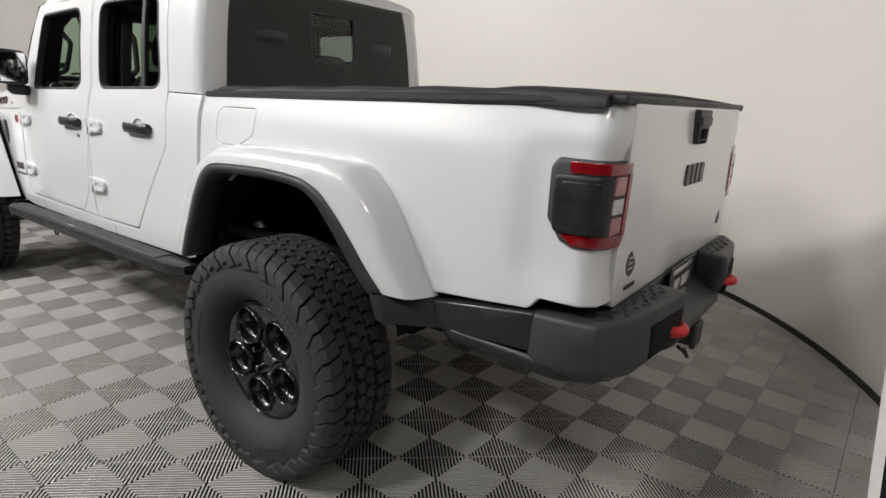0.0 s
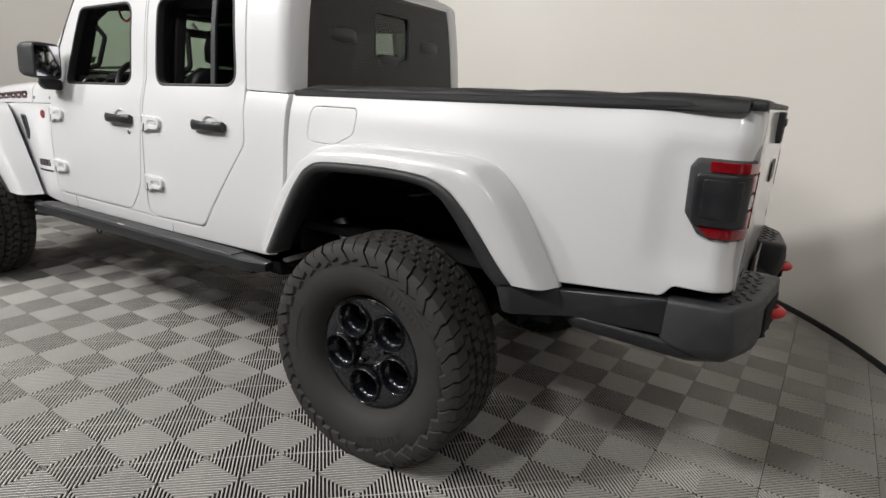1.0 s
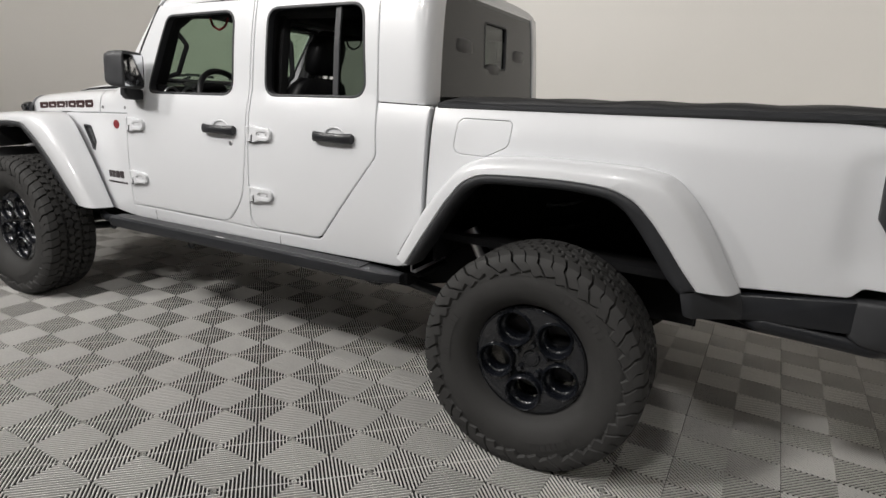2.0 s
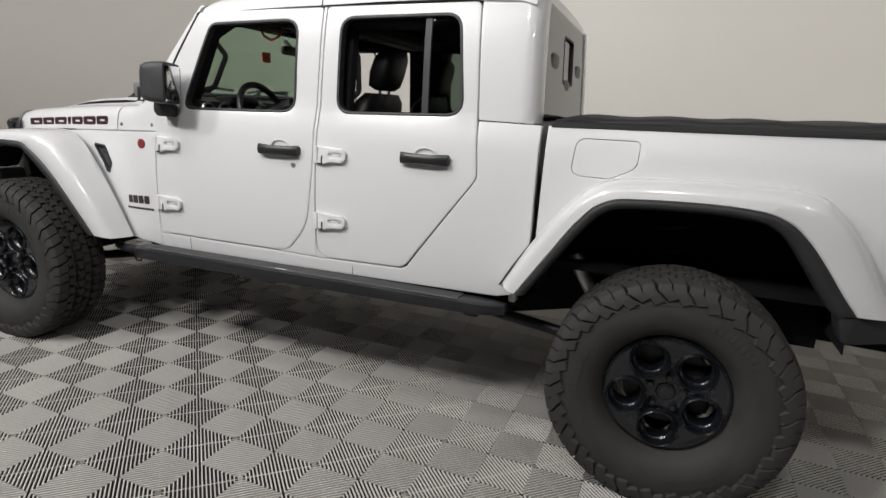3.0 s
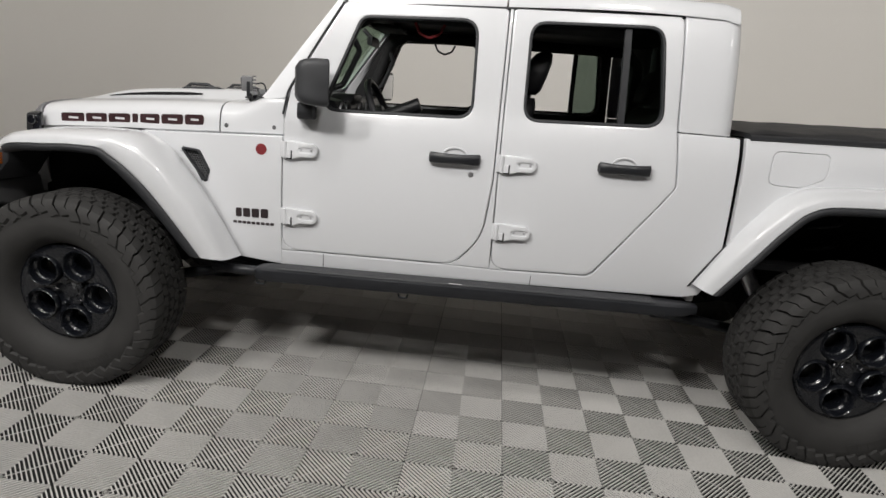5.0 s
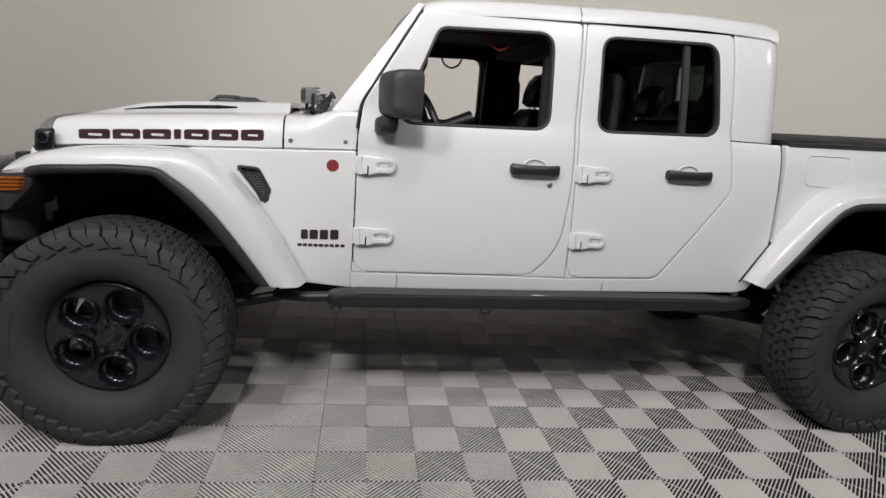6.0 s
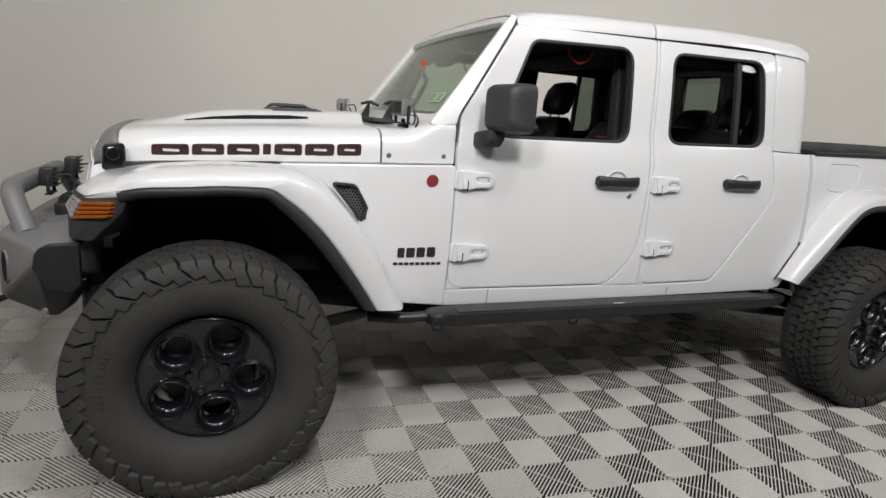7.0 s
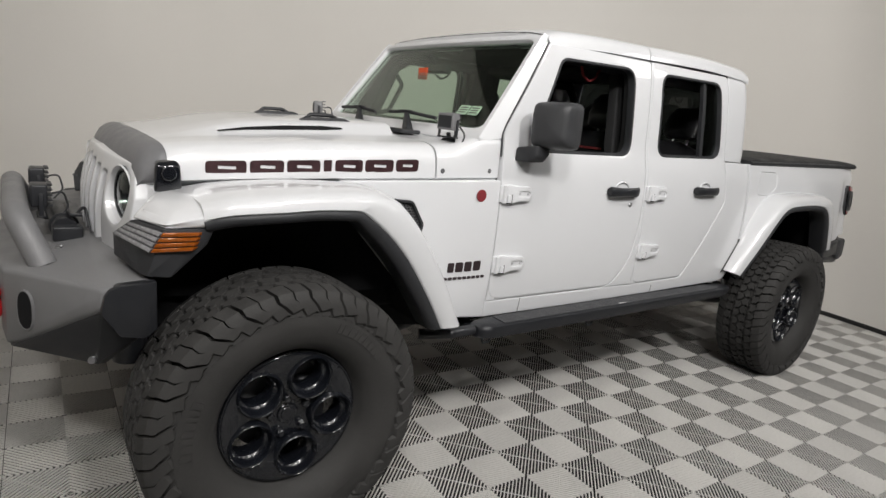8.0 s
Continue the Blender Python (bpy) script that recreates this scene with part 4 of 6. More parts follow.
def tyre_profile():
    w = TYRE_W / 2
    return [(RIM_R - 0.012, -w + 0.086), (RIM_R + 0.003, -w + 0.062), (RIM_R + 0.010, -w + 0.046), (RIM_R + 0.022, -w + 0.028), (RIM_R + 0.045, -w + 0.010), (RIM_R + 0.078, -w - 0.001), (RIM_R + 0.115, -w - 0.004), (RIM_R + 0.150, -w + 0.003), (RIM_R + 0.172, -w + 0.014), (TYRE_R - 0.036, -w + 0.030), (TYRE_R - 0.026, -w + 0.050),
            (TYRE_R - 0.019, -0.05), (TYRE_R - 0.018, 0.0), (TYRE_R - 0.019, 0.05), (TYRE_R - 0.026, w - 0.050), (TYRE_R - 0.036, w - 0.030), (RIM_R + 0.150, w - 0.003), (RIM_R + 0.075, w), (RIM_R + 0.004, w - 0.03), (RIM_R - 0.012, w - 0.055)]


def lug(bm, outline_, r0, r1, centre, taper=0.90):
    """One rubber block: an outline of (angle, across) on the tread, from r0 up to r1."""
    ca, cy = centre
    lo, hi = [], []
    for a, y in outline_:
        for ring, rr, k in ((lo, r0, 1.0), (hi, r1, taper)):
            aa, yy = ca + (a - ca) * k, cy + (y - cy) * k
            drop = 0.012 * max(0.0, (abs(yy) - 0.075) / 0.08) ** 2
            r = rr - drop
            ring.append(bm.verts.new((r * math.sin(aa), yy, r * math.cos(aa))))
    n = len(lo)
    bm.faces.new(hi)
    for i in range(n):
        bm.faces.new((lo[i], lo[(i + 1) % n], hi[(i + 1) % n], hi[i]))


def tread():
    rng = random.Random(7)
    bm = bmesh.new()
    n = 26
    da = 2 * math.pi / n
    # centre rows of interlocking hooked blocks, two a pitch
    dc = da / 2
    for i in range(2 * n):
        for row, (y, ph) in enumerate(((-0.070, 0.10), (-0.0235, 0.58), (0.0235, 0.08), (0.070, 0.56))):
            c = i * dc + ph * dc
            k = 1 if row % 2 else -1
            h = 0.425 * dc
            shape = [(c - h, y - 0.015 - 0.003 * k), (c - 0.20 * dc, y - 0.0195), (c - 0.04 * dc, y - 0.0195 + 0.007 * k), (c + 0.14 * dc, y - 0.0185 + 0.006 * k), (c + h, y - 0.015), (c + h * 0.70, y - 0.002), (c + h * 1.16, y + 0.008), (c + h, y + 0.0185), (c + 0.18 * dc, y + 0.0195),
                     (c + 0.02 * dc, y + 0.0195 + 0.007 * k), (c - 0.16 * dc, y + 0.0185 + 0.006 * k), (c - h, y + 0.016), (c - h * 1.16, y + 0.004), (c - h * 0.74, y - 0.006)]
            lug(bm, shape, TYRE_R - 0.019, TYRE_R - 0.0012 * rng.random(), (c, y), 0.93)
    # shoulder blocks that run down the sidewall in pairs, their feet scalloped
    path = [(TYRE_R - 0.0005, 0.0955), (TYRE_R - 0.003, 0.118), (TYRE_R - 0.012, 0.140), (TYRE_R - 0.030, 0.1520), (TYRE_R - 0.050, 0.1565), (TYRE_R - 0.068, 0.1575)]
    base = [(TYRE_R - 0.022, 0.090), (TYRE_R - 0.029, 0.104), (TYRE_R - 0.040, 0.120), (TYRE_R - 0.054, 0.134), (TYRE_R - 0.068, 0.1440), (TYRE_R - 0.078, 0.1480)]
    zig = (-0.02, 0.03, 0.13, 0.14, 0.34, 0.50)
    for i in range(n):
        for sg in (-1, 1):
            a0 = (i + (0.0 if sg < 0 else 0.5)) * da
            for lo, hi, drop in ((0.045, 0.485, -0.004), (0.525, 0.955, 0.010)):
                lo, hi, drop = lo + 0.012 * rng.random(), hi - 0.012 * rng.random(), drop + 0.003 * rng.random()
                top, bot = [], []
                for j, ((r, y), (rb, yb), z) in enumerate(zip(path, base, zig)):
                    tr_, br_ = [], []
                    for f, foot in ((0.0, -0.004), (0.40, 0.0), (0.75, 0.007), (1.0, 0.004)):
                        cut = (foot - drop) * (1.0 if j == 5 else 0.35 if j == 4 else 0.0)
                        at, ab = a0 + (lo + (hi - lo) * f + z) * da, a0 + (lo - 0.014 + (hi - lo + 0.028) * f + z) * da
                        tr_.append(bm.verts.new(((r + cut) * math.sin(at), sg * y, (r + cut) * math.cos(at))))
                        br_.append(bm.verts.new(((rb + cut) * math.sin(ab), sg * yb, (rb + cut) * math.cos(ab))))
                    top.append(tr_)
                    bot.append(br_)
                for j in range(5):
                    for q in range(3):
                        bm.faces.new((top[j][q], top[j][q + 1], top[j + 1][q + 1], top[j + 1][q]))
                    for q in (0, 3):
                        bm.faces.new((top[j][q], top[j + 1][q], bot[j + 1][q], bot[j][q]))
                for j in (0, -1):
                    for q in range(3):
                        bm.faces.new((top[j][q], top[j][q + 1], bot[j][q + 1], bot[j][q]))
    bmesh.ops.recalc_face_normals(bm, faces=bm.faces[:])
    return bm


def side_marks():
    """Raised marks on the sidewall: two arcs of plain bars and a fine ring."""
    bm = bmesh.new()
    y = -TYRE_W / 2 - 0.0035

    def bar(a0, a1, r0, r1):
        vs = [bm.verts.new((r * math.sin(a), y - (0.0 if k else 0.0012), r * math.cos(a))) for k in (0, 1) for a, r in ((a0, r0), (a1, r0), (a1, r1), (a0, r1))]
        f, b = vs[:4], vs[4:]
        bm.faces.new(f)
        for i in range(4):
            bm.faces.new((f[i], f[(i + 1) % 4], b[(i + 1) % 4], b[i]))

    rng = random.Random(3)
    for start in (0.35, 2.45, 4.55):
        a = start
        for _ in range(9):
            w = rng.choice((0.035, 0.05, 0.06))
            bar(a, a + w, RIM_R + 0.085, RIM_R + 0.118)
            a += w + 0.018
    for k in range(90):
        a = 2 * math.pi * k / 90
        bar(a, a + 0.04, RIM_R + 0.133, RIM_R + 0.1355)
    bmesh.ops.recalc_face_normals(bm, faces=bm.faces[:])
    return bm


def rim_face():
    """The disc of the wheel with five round holes."""
    dish = curve([(0.0, -0.050), (0.045, -0.050), (0.075, -0.054), (0.10, -0.064), (0.14, -0.076), (0.18, -0.082), (0.205, -0.083), (0.225, -0.080)])

    def lay(u, v, depth):
        return Vector((u, dish(math.hypot(u, v)) - 0.055 + depth, v))

    circle = [Vector((0.221 * math.cos(2 * math.pi * k / 72), 0.221 * math.sin(2 * math.pi * k / 72))) for k in range(72)]
    holes = []
    for j in range(5):
        a = math.pi / 2 + 2 * math.pi * j / 5 + math.pi
        c = Vector((0.142 * math.cos(a), 0.142 * math.sin(a)))
        holes.append([c + Vector((0.066 * math.cos(2 * math.pi * k / 28), 0.066 * math.sin(2 * math.pi * k / 28))) for k in range(28)])
    return panel(lay, circle, holes, thick=0.03, edge=0.003, grid=0.022), dish


def build_wheel(name_at, flip):
    w = new("wheel")
    w.parent = truck
    m = pose(*name_at, 0, 0, 180 if flip else 0)
    w.matrix_basis = m
    w["label"] = "black alloy wheel with a knobbly off-road tyre"
    return w


_tyre = turned(tyre_profile(), 96)
bmesh.ops.recalc_face_normals(_tyre, faces=_tyre.faces[:])
_face, _dish = rim_face()
_rims, _bolts, _cups = [], [], []
for j in range(5):
    a = math.pi / 2 + 2 * math.pi * j / 5 + math.pi
    cx, cz = 0.142 * math.cos(a), 0.142 * math.sin(a)
    y = _dish(0.142) - 0.055
    ring = turned([(0.050, 0.085), (0.050, 0.030), (0.055, 0.024), (0.061, 0.020), (0.063, 0.002), (0.0645, -0.010), (0.069, -0.0155), (0.0735, -0.011), (0.0765, 0.006)], 36)
    bmesh.ops.recalc_face_normals(ring, faces=ring.faces[:])
    _rims.append(moved(ring, Matrix.Translation((cx, y, cz))))
    b = math.pi / 2 + 2 * math.pi * j / 5
    _bolts.append(rod((0.062 * math.cos(b), -0.098, 0.062 * math.sin(b)), (0, -1, 0), 0.0125, 0.034, 6, 0.003))
    _cups.append(rod((0.062 * math.cos(b), -0.100, 0.062 * math.sin(b)), (0, -1, 0), 0.016, 0.008, 16, 0.003))
_barrel = turned([(0.212, -0.130), (0.217, -0.134), (0.223, -0.133), (0.229, -0.126), (0.231, -0.115), (0.226, -0.11), (0.214, -0.10), (0.205, -0.04), (0.20, 0.08), (0.215, 0.12), (0.23, 0.13)], 72)
_hub = joined(rod((0, -0.098, 0), (0, -1, 0), 0.036, 0.012, 28, 0.005), rod((0, -0.108, 0), (0, -1, 0), 0.024, 0.004, 28, 0.002))
_disc = joined(rod((0, 0.045, 0), (0, -1, 0), 0.165, 0.02, 40, 0.003), rod((0, 0.025, 0), (0, -1, 0), 0.075, 0.02, 30))
bmesh.ops.recalc_face_normals(_barrel, faces=_barrel.faces[:])
_caliper = block(0.05, 0.16, -0.005, 0.07, -0.09, 0.09, 0.015)
_spread = joined(_face, *_rims, *_cups)
_tread, _marks = tread(), side_marks()
for b in (_spread, _barrel, _hub, *_bolts):
    moved(b, Matrix.Translation((0, INSET, 0)))
HUBS = [((-3.463, -0.828, 0.436), False), ((0.010, -0.828, 0.436), False), ((-3.463, 0.828, 0.436), True), ((0.010, 0.828, 0.436), True)]
first = None
for at, flip in HUBS:
    w = build_wheel(at, flip)
    if first is None:
        t = part("tyre", _tyre, RUBBER, w, "knobbly black rubber tyre", 60)
        tr = part("tread", _tread, RUBBER, w, "", 30)
        mk = part("sidewall_mark", _marks, RUBBER, w)
        first = [t, tr, mk, part("rim", _spread, RIM_BLACK, w, "satin black five-hole rim", 50), part("rim_barrel", _barrel, RIM_BLACK, w), part("hub_cap", _hub, RIM_BLACK, w),
                 *[part("wheel_bolt", b, GLOSS_BLACK, w, "black lug nut") for b in _bolts], part("brake_disc", _disc, STEEL_BLACK, w), part("brake_caliper", _caliper, STEEL_DARK, w)]
        for me in (t.data, tr.data):
            for v in me.vertices:
                if v.co.z < -0.4352:
                    v.co.z = -0.4352
    else:
        for o in first:
            c = o.copy()
            scene.collection.objects.link(c)
            c.parent = w
    for c in w.children:
        if c.name.split(".")[0] in ("rim", "wheel_bolt", "hub_cap"):
            c.rotation_euler.y = radians(-11 if at[0] < -1 else 5)

# ---- front end ----


def grille_face(u, v, depth=0.0):
    return Vector((-3.941 + 0.080 * (u / 0.6) ** 2 + 0.5 * max(0, v - 1.0) ** 1.5 + 0.6 * max(0, 0.90 - v) ** 1.6 + depth, u, v))


GRILLE = outline([(-0.52, 0.800), (0.52, 0.800), (0.570, 0.98), (0.568, 1.075), (0.535, 1.142), (0.480, 1.176), (0.0, 1.190), (-0.480, 1.176), (-0.535, 1.142), (-0.568, 1.075), (-0.570, 0.98)], 0.03)
SLOTS = [outline([(0.093 * k - 0.032, 0.830 + 0.006 * abs(k)), (0.093 * k + 0.032, 0.830 + 0.006 * abs(k)), (0.093 * k + 0.032, 1.158 - 0.010 * abs(k)), (0.093 * k - 0.032, 1.158 - 0.010 * abs(k))], 0.022) for k in range(-3, 4)]
LAMP_Y, LAMP_Z, LAMP_R = 0.432, 1.066, 0.092
EYES = [[Vector((s * LAMP_Y + LAMP_R * math.cos(2 * math.pi * k / 40), LAMP_Z + LAMP_R * math.sin(2 * math.pi * k / 40))) for k in range(40)] for s in (-1, 1)]
grille = part("grille", panel(grille_face, GRILLE, SLOTS + EYES, thick=0.10, edge=0.005, grid=0.05), WHITE, truck)
for k in range(-3, 4):
    y = 0.093 * k
    part("slot_insert", hull([tuple(grille_face(u, v, d)) for u in (y - 0.036, y + 0.036) for v in (0.815, 0.90, 1.0, 1.08, 1.165) for d in (0.024, 0.030)], 0.001), STEEL_BLACK, grille, "black slot insert")
for s in (-1, 1):
    x = grille_face(LAMP_Y, LAMP_Z).x
    head = new("headlamp")
    head.parent = truck
    head["label"] = "round headlamp set into the white grille"
    head.location = (x + 0.004, s * LAMP_Y, LAMP_Z)
    head.rotation_euler = (0, 0, radians(-12 * s))
    bowl = turned([(0.080, 0.032), (0.070, 0.055), (0.03, 0.070), (0.0005, 0.074)], 40)
    ring = turned([(0.076, 0.030), (0.078, 0.022), (0.084, 0.021), (0.088, 0.030)], 40)
    cup = turned([(0.0975, 0.012), (0.0935, 0.008), (0.0900, 0.012), (0.087, 0.022), (0.085, 0.034)], 40)
    lens = turned([(0.0005, 0.012), (0.04, 0.015), (0.07, 0.022), (0.079, 0.028)], 40)
    for nme, bm, m in (("reflector", bowl, GLOSS_BLACK), ("bezel", ring, GLOSS_BLACK), ("lamp_cup", cup, WHITE), ("lens", lens, GREEN_GLASS)):
        bmesh.ops.recalc_face_normals(bm, faces=bm.faces[:])
        o = part(nme, moved(bm, pose(0, 0, 0, 0, 0, -90)), m, head)
        o.visible_shadow = nme != "lens"
part("radiator", block(-3.80, -3.77, -0.52, 0.52, 0.70, 1.18, 0.01), DARK, truck)

# bonnet guard: a grey band wrapped over the bonnet's nose
guard = []
for x, up in ((-3.768, 0.000), (-3.772, 0.006), (-3.786, 0.009), (-3.806, 0.010), (-3.826, 0.010), (-3.840, 0.007), (-3.848, -0.003)):
    src = bonnet_ring(max(x, -3.845))
    guard.append([Vector((x + p.x - max(x, -3.845), p.y * (1 + 0.018), p.z + up - 0.0)) for p in src])
inner_guard = [[p * 1.0 - Vector((0, p.y * 0.02, 0.012)) for p in r] for r in guard]
part("bonnet_guard", loft([a + b[::-1] for a, b in zip(guard, inner_guard)]), surface("grey_smoked_plastic", (0.16, 0.16, 0.168), 0.42, vary=0.2, scale=18, fine=700, bump=0.2), truck, "weathered grey bonnet guard", angle=60)
for s in (-1, 1):
    latch = joined(hull([(-3.745, s * 0.585, 1.205), (-3.805, s * 0.575, 1.205), (-3.738, s * 0.622, 1.195), (-3.812, s * 0.618, 1.190), (-3.735, s * 0.630, 1.110), (-3.815, s * 0.625, 1.105), (-3.74, s * 0.590, 1.108), (-3.81, s * 0.585, 1.105)], 0.010, 3),
                   rod((-3.775, s * 0.62, 1.165), (0, s, 0), 0.022, 0.016, 18))
    part("bonnet_latch", latch, GLOSS_BLACK, truck, "black rubber bonnet latch")

# front corners of the flares: white nose, lamp strip, black housing
for s in (1, -1):
    def q(*pts):
        return [(x, -s * y, z) for x, y, z in pts]
    part("flare_nose", hull(q((-3.738, 0.872, 1.050), (-3.830, 0.850, 1.043), (-3.885, 0.690, 1.042), (-3.858, 0.610, 1.040), (-3.735, 0.872, 1.068), (-3.815, 0.835, 1.062), (-3.866, 0.690, 1.064), (-3.838, 0.61, 1.068), (-3.79, 0.80, 1.086), (-3.824, 0.68, 1.094), (-3.80, 0.59, 1.110),
                              (-3.66, 0.900, 1.086), (-3.66, 0.895, 1.104), (-3.66, 0.86, 1.124), (-3.66, 0.60, 1.140), (-3.70, 0.60, 1.04), (-3.70, 0.85, 1.045)), 0.010, 3), WHITE, truck, angle=50)
    house = part("marker_housing", hull(q((-3.705, 0.872, 1.046), (-3.738, 0.872, 1.046), (-3.832, 0.848, 1.040), (-3.888, 0.698, 1.038), (-3.922, 0.612, 0.985), (-3.918, 0.600, 0.915), (-3.884, 0.800, 0.908), (-3.870, 0.838, 0.908), (-3.812, 0.850, 0.904), (-3.72, 0.862, 1.000), (-3.74, 0.862, 0.985), (-3.72, 0.70, 0.92), (-3.70, 0.60, 1.04), (-3.78, 0.60, 0.92)), 0.008, 2), BLACK_TRIM, truck, "black marker lamp housing")

    def strip(name, a, b, c, d, k, n, material, label):
        """One rib of a lens between its upper corners a, b and lower corners d, c."""
        f0, f1 = (k + 0.10) / n, (k + 0.86) / n
        pts = [a.lerp(d, f0), b.lerp(c, f0), b.lerp(c, f1), a.lerp(d, f1)]
        inn = Vector((0.020, -0.020, 0))
        part(name, hull(q(*[tuple(p) for p in pts], *[tuple(p + inn) for p in pts]), 0.0018), material, house, label)
    A, D, C, B = Vector((-3.746, 0.880, 1.038)), Vector((-3.836, 0.858, 1.034)), Vector((-3.866, 0.848, 0.974)), Vector((-3.766, 0.880, 0.984))
    E, F = Vector((-3.890, 0.698, 1.033)), Vector((-3.928, 0.620, 0.982))
    for k in range(4):
        strip("amber_lens", A, D, C, B, k, 4, LENS_AMBER, "ribbed amber lens")
        strip("clear_lens", D + Vector((-0.003, -0.004, 0)), E, F, C + Vector((-0.003, -0.004, 0)), k, 4, LENS_SMOKE, "clear running lamp lens")

# winch bumper
bumper = new("front_bumper")
bumper.parent = truck
bumper["label"] = "dark grey steel winch bumper with a tube hoop"


def both(*pts):
    return [(x, s * y, z) for x, y, z in pts for s in (-1, 1)]


part("bumper_body", hull(both((-3.850, 0.842, 0.898), (-3.970, 0.842, 0.880), (-4.188, 0.430, 0.838), (-4.202, 0.28, 0.836), (-3.860, 0.835, 0.800), (-3.982, 0.819, 0.812), (-4.183, 0.440, 0.598), (-4.196, 0.28, 0.590), (-3.83, 0.28, 0.64), (-3.80, 0.30, 0.890)), 0.014, 4), BUMPER_GREY, bumper, angle=40)
for s in (-1, 1):
    rim = [(-3.848, 0.897), (-3.935, 0.889), (-3.960, 0.878), (-3.972, 0.860), (-3.980, 0.812), (-3.935, 0.745), (-3.875, 0.735), (-3.845, 0.760)]
    part("end_plate", hull([(x, s * (y - 0.15 * max(0, -3.90 - x)), z) for x, z in rim for y in (0.856, 0.82)], 0.003), STEEL_DARK, bumper)
    c = Vector((-4.136, s * 0.534, 0.738))
    ahead = Vector((-0.218, -s * 0.412, 0)).normalized()
    out = Vector((-0.412, s * 0.218, 0)).normalized()
    ringp = [c + ahead * (0.036 * math.cos(a)) + Vector((0, 0, 1)) * (0.058 * math.copysign(abs(math.sin(a)) ** 0.7, math.sin(a))) for a in (2 * math.pi * k / 28 for k in range(28))]
    off = 0.003
    # flush dark plug gives the slot its shade; no hole is cut
    part("slot_shade", loft([[p + out * (off + 0.0005) for p in ringp], [p + out * (off - 0.02) for p in ringp]]), DARK, bumper)
    part("slot_rim", loft([[c + (p - c) * k + out * d for p in ringp] for k, d in ((1.07, off - 0.006), (1.05, off + 0.001), (1.0, off + 0.0015), (0.93, off - 0.001))], caps=False), BUMPER_GREY, bumper)
    part("bumper_skid", hull([(x, s * y, z) for x, y, z in ((-4.176, 0.440, 0.596), (-4.186, 0.30, 0.588), (-3.976, 0.815, 0.806), (-3.860, 0.810, 0.740), (-3.974, 0.690, 0.606), (-3.950, 0.680, 0.602), (-4.02, 0.30, 0.588), (-3.90, 0.66, 0.640), (-3.90, 0.40, 0.640))], 0.004), STEEL_DARK, bumper, "dark steel skid corner")
    part("tab_bolt", rod((-3.985, s * 0.690, 0.622), (-0.3, s, 0.2), 0.012, 0.010, 12), METAL, bumper)
    ring = [(-4.232 + 0.034 * math.cos(a), s * 0.33, 0.695 + 0.046 * math.sin(a)) for a in (2 * math.pi * k / 20 for k in range(20))]
    part("shackle", joined(tube(ring, 0.013, 10, 0.0, closed=True), rod((-4.205, s * 0.33 - 0.035, 0.742), (0, 1, 0), 0.012, 0.07)), RED, bumper, "red tow shackle")
    part("shackle_tab", block(-4.225, -4.14, s * 0.33 - 0.010, s * 0.33 + 0.010, 0.70, 0.775, 0.005), BUMPER_GREY, bumper)
part("hoop", tube([(-4.085, -0.455, 0.845), (-4.150, -0.385, 0.995), (-4.150, 0.385, 0.995), (-4.085, 0.455, 0.845)], 0.037, 20, bend=0.10), BUMPER_GREY, bumper, "dark grey tube hoop")
part("winch", joined(rod((-4.01, -0.18, 0.905), (0, 1, 0), 0.038, 0.36, 28), block(-4.05, -3.96, -0.22, -0.15, 0.868, 0.918, 0.006), block(-4.06, -3.96, 0.17, 0.26, 0.868, 0.932, 0.008), rod((-4.01, -0.13, 0.905), (0, 1, 0), 0.046, 0.012, 24)), STEEL_DARK, bumper, "black electric winch")
part("winch_box", joined(block(-4.00, -3.96, -0.20, 0.02, 0.950, 0.962, 0.004), tube([(-3.98, -0.19, 0.955), (-3.95, -0.16, 0.985), (-3.94, -0.19, 0.91)], 0.005)), STEEL_DARK, bumper)
part("winch_clamp", joined(block(-4.055, -4.015, -0.32, -0.265, 0.842, 0.856, 0.004), rod((-4.04, -0.305, 0.85), (0, 0, 1), 0.011, 0.022), rod((-4.03, -0.280, 0.85), (0, 0, 1), 0.011, 0.022)), METAL, bumper)


def work_light(at, size, turn, parent_label="small black square LED work light", wires=True, coat=STEEL_DARK):
    lamp = thing("work_light", parent_label, "work light", "small LED work lights", at)
    lamp.rotation_euler = (0, 0, radians(turn))
    h = size / 2
    part("housing", block(-0.028, 0.020, -h, h, -h * 0.86, h * 0.86, 0.006), coat, lamp)
    for k in range(5):
        part("cooling_fin", block(0.019, 0.034, -h * 0.9, h * 0.9, -h * 0.8 + k * h * 0.4, -h * 0.8 + k * h * 0.4 + 0.006, 0.002), coat, lamp)
    part("lens", block(-0.031, -0.026, -h * 0.8, h * 0.8, -h * 0.62, h * 0.62, 0.002), STEEL_DARK, lamp, "dark LED lens")
    part("bracket", joined(block(-0.006, 0.008, -h - 0.006, -h - 0.001, -h * 1.5, 0.01, 0.002), block(-0.006, 0.008, h + 0.001, h + 0.006, -h * 1.5, 0.01, 0.002), block(-0.012, 0.014, -h - 0.006, h + 0.006, -h * 1.5 - 0.006, -h * 1.5, 0.002)), STEEL_DARK, lamp)
    if wires:
        part("cable", tube([(0.03, h * 0.4, 0.0), (0.07, h * 0.5, 0.01), (0.085, h * 0.5, -0.05), (0.05, h * 0.3, -0.09)], 0.0035, 8, 0.03), BLACK_TRIM, lamp)
    return lamp


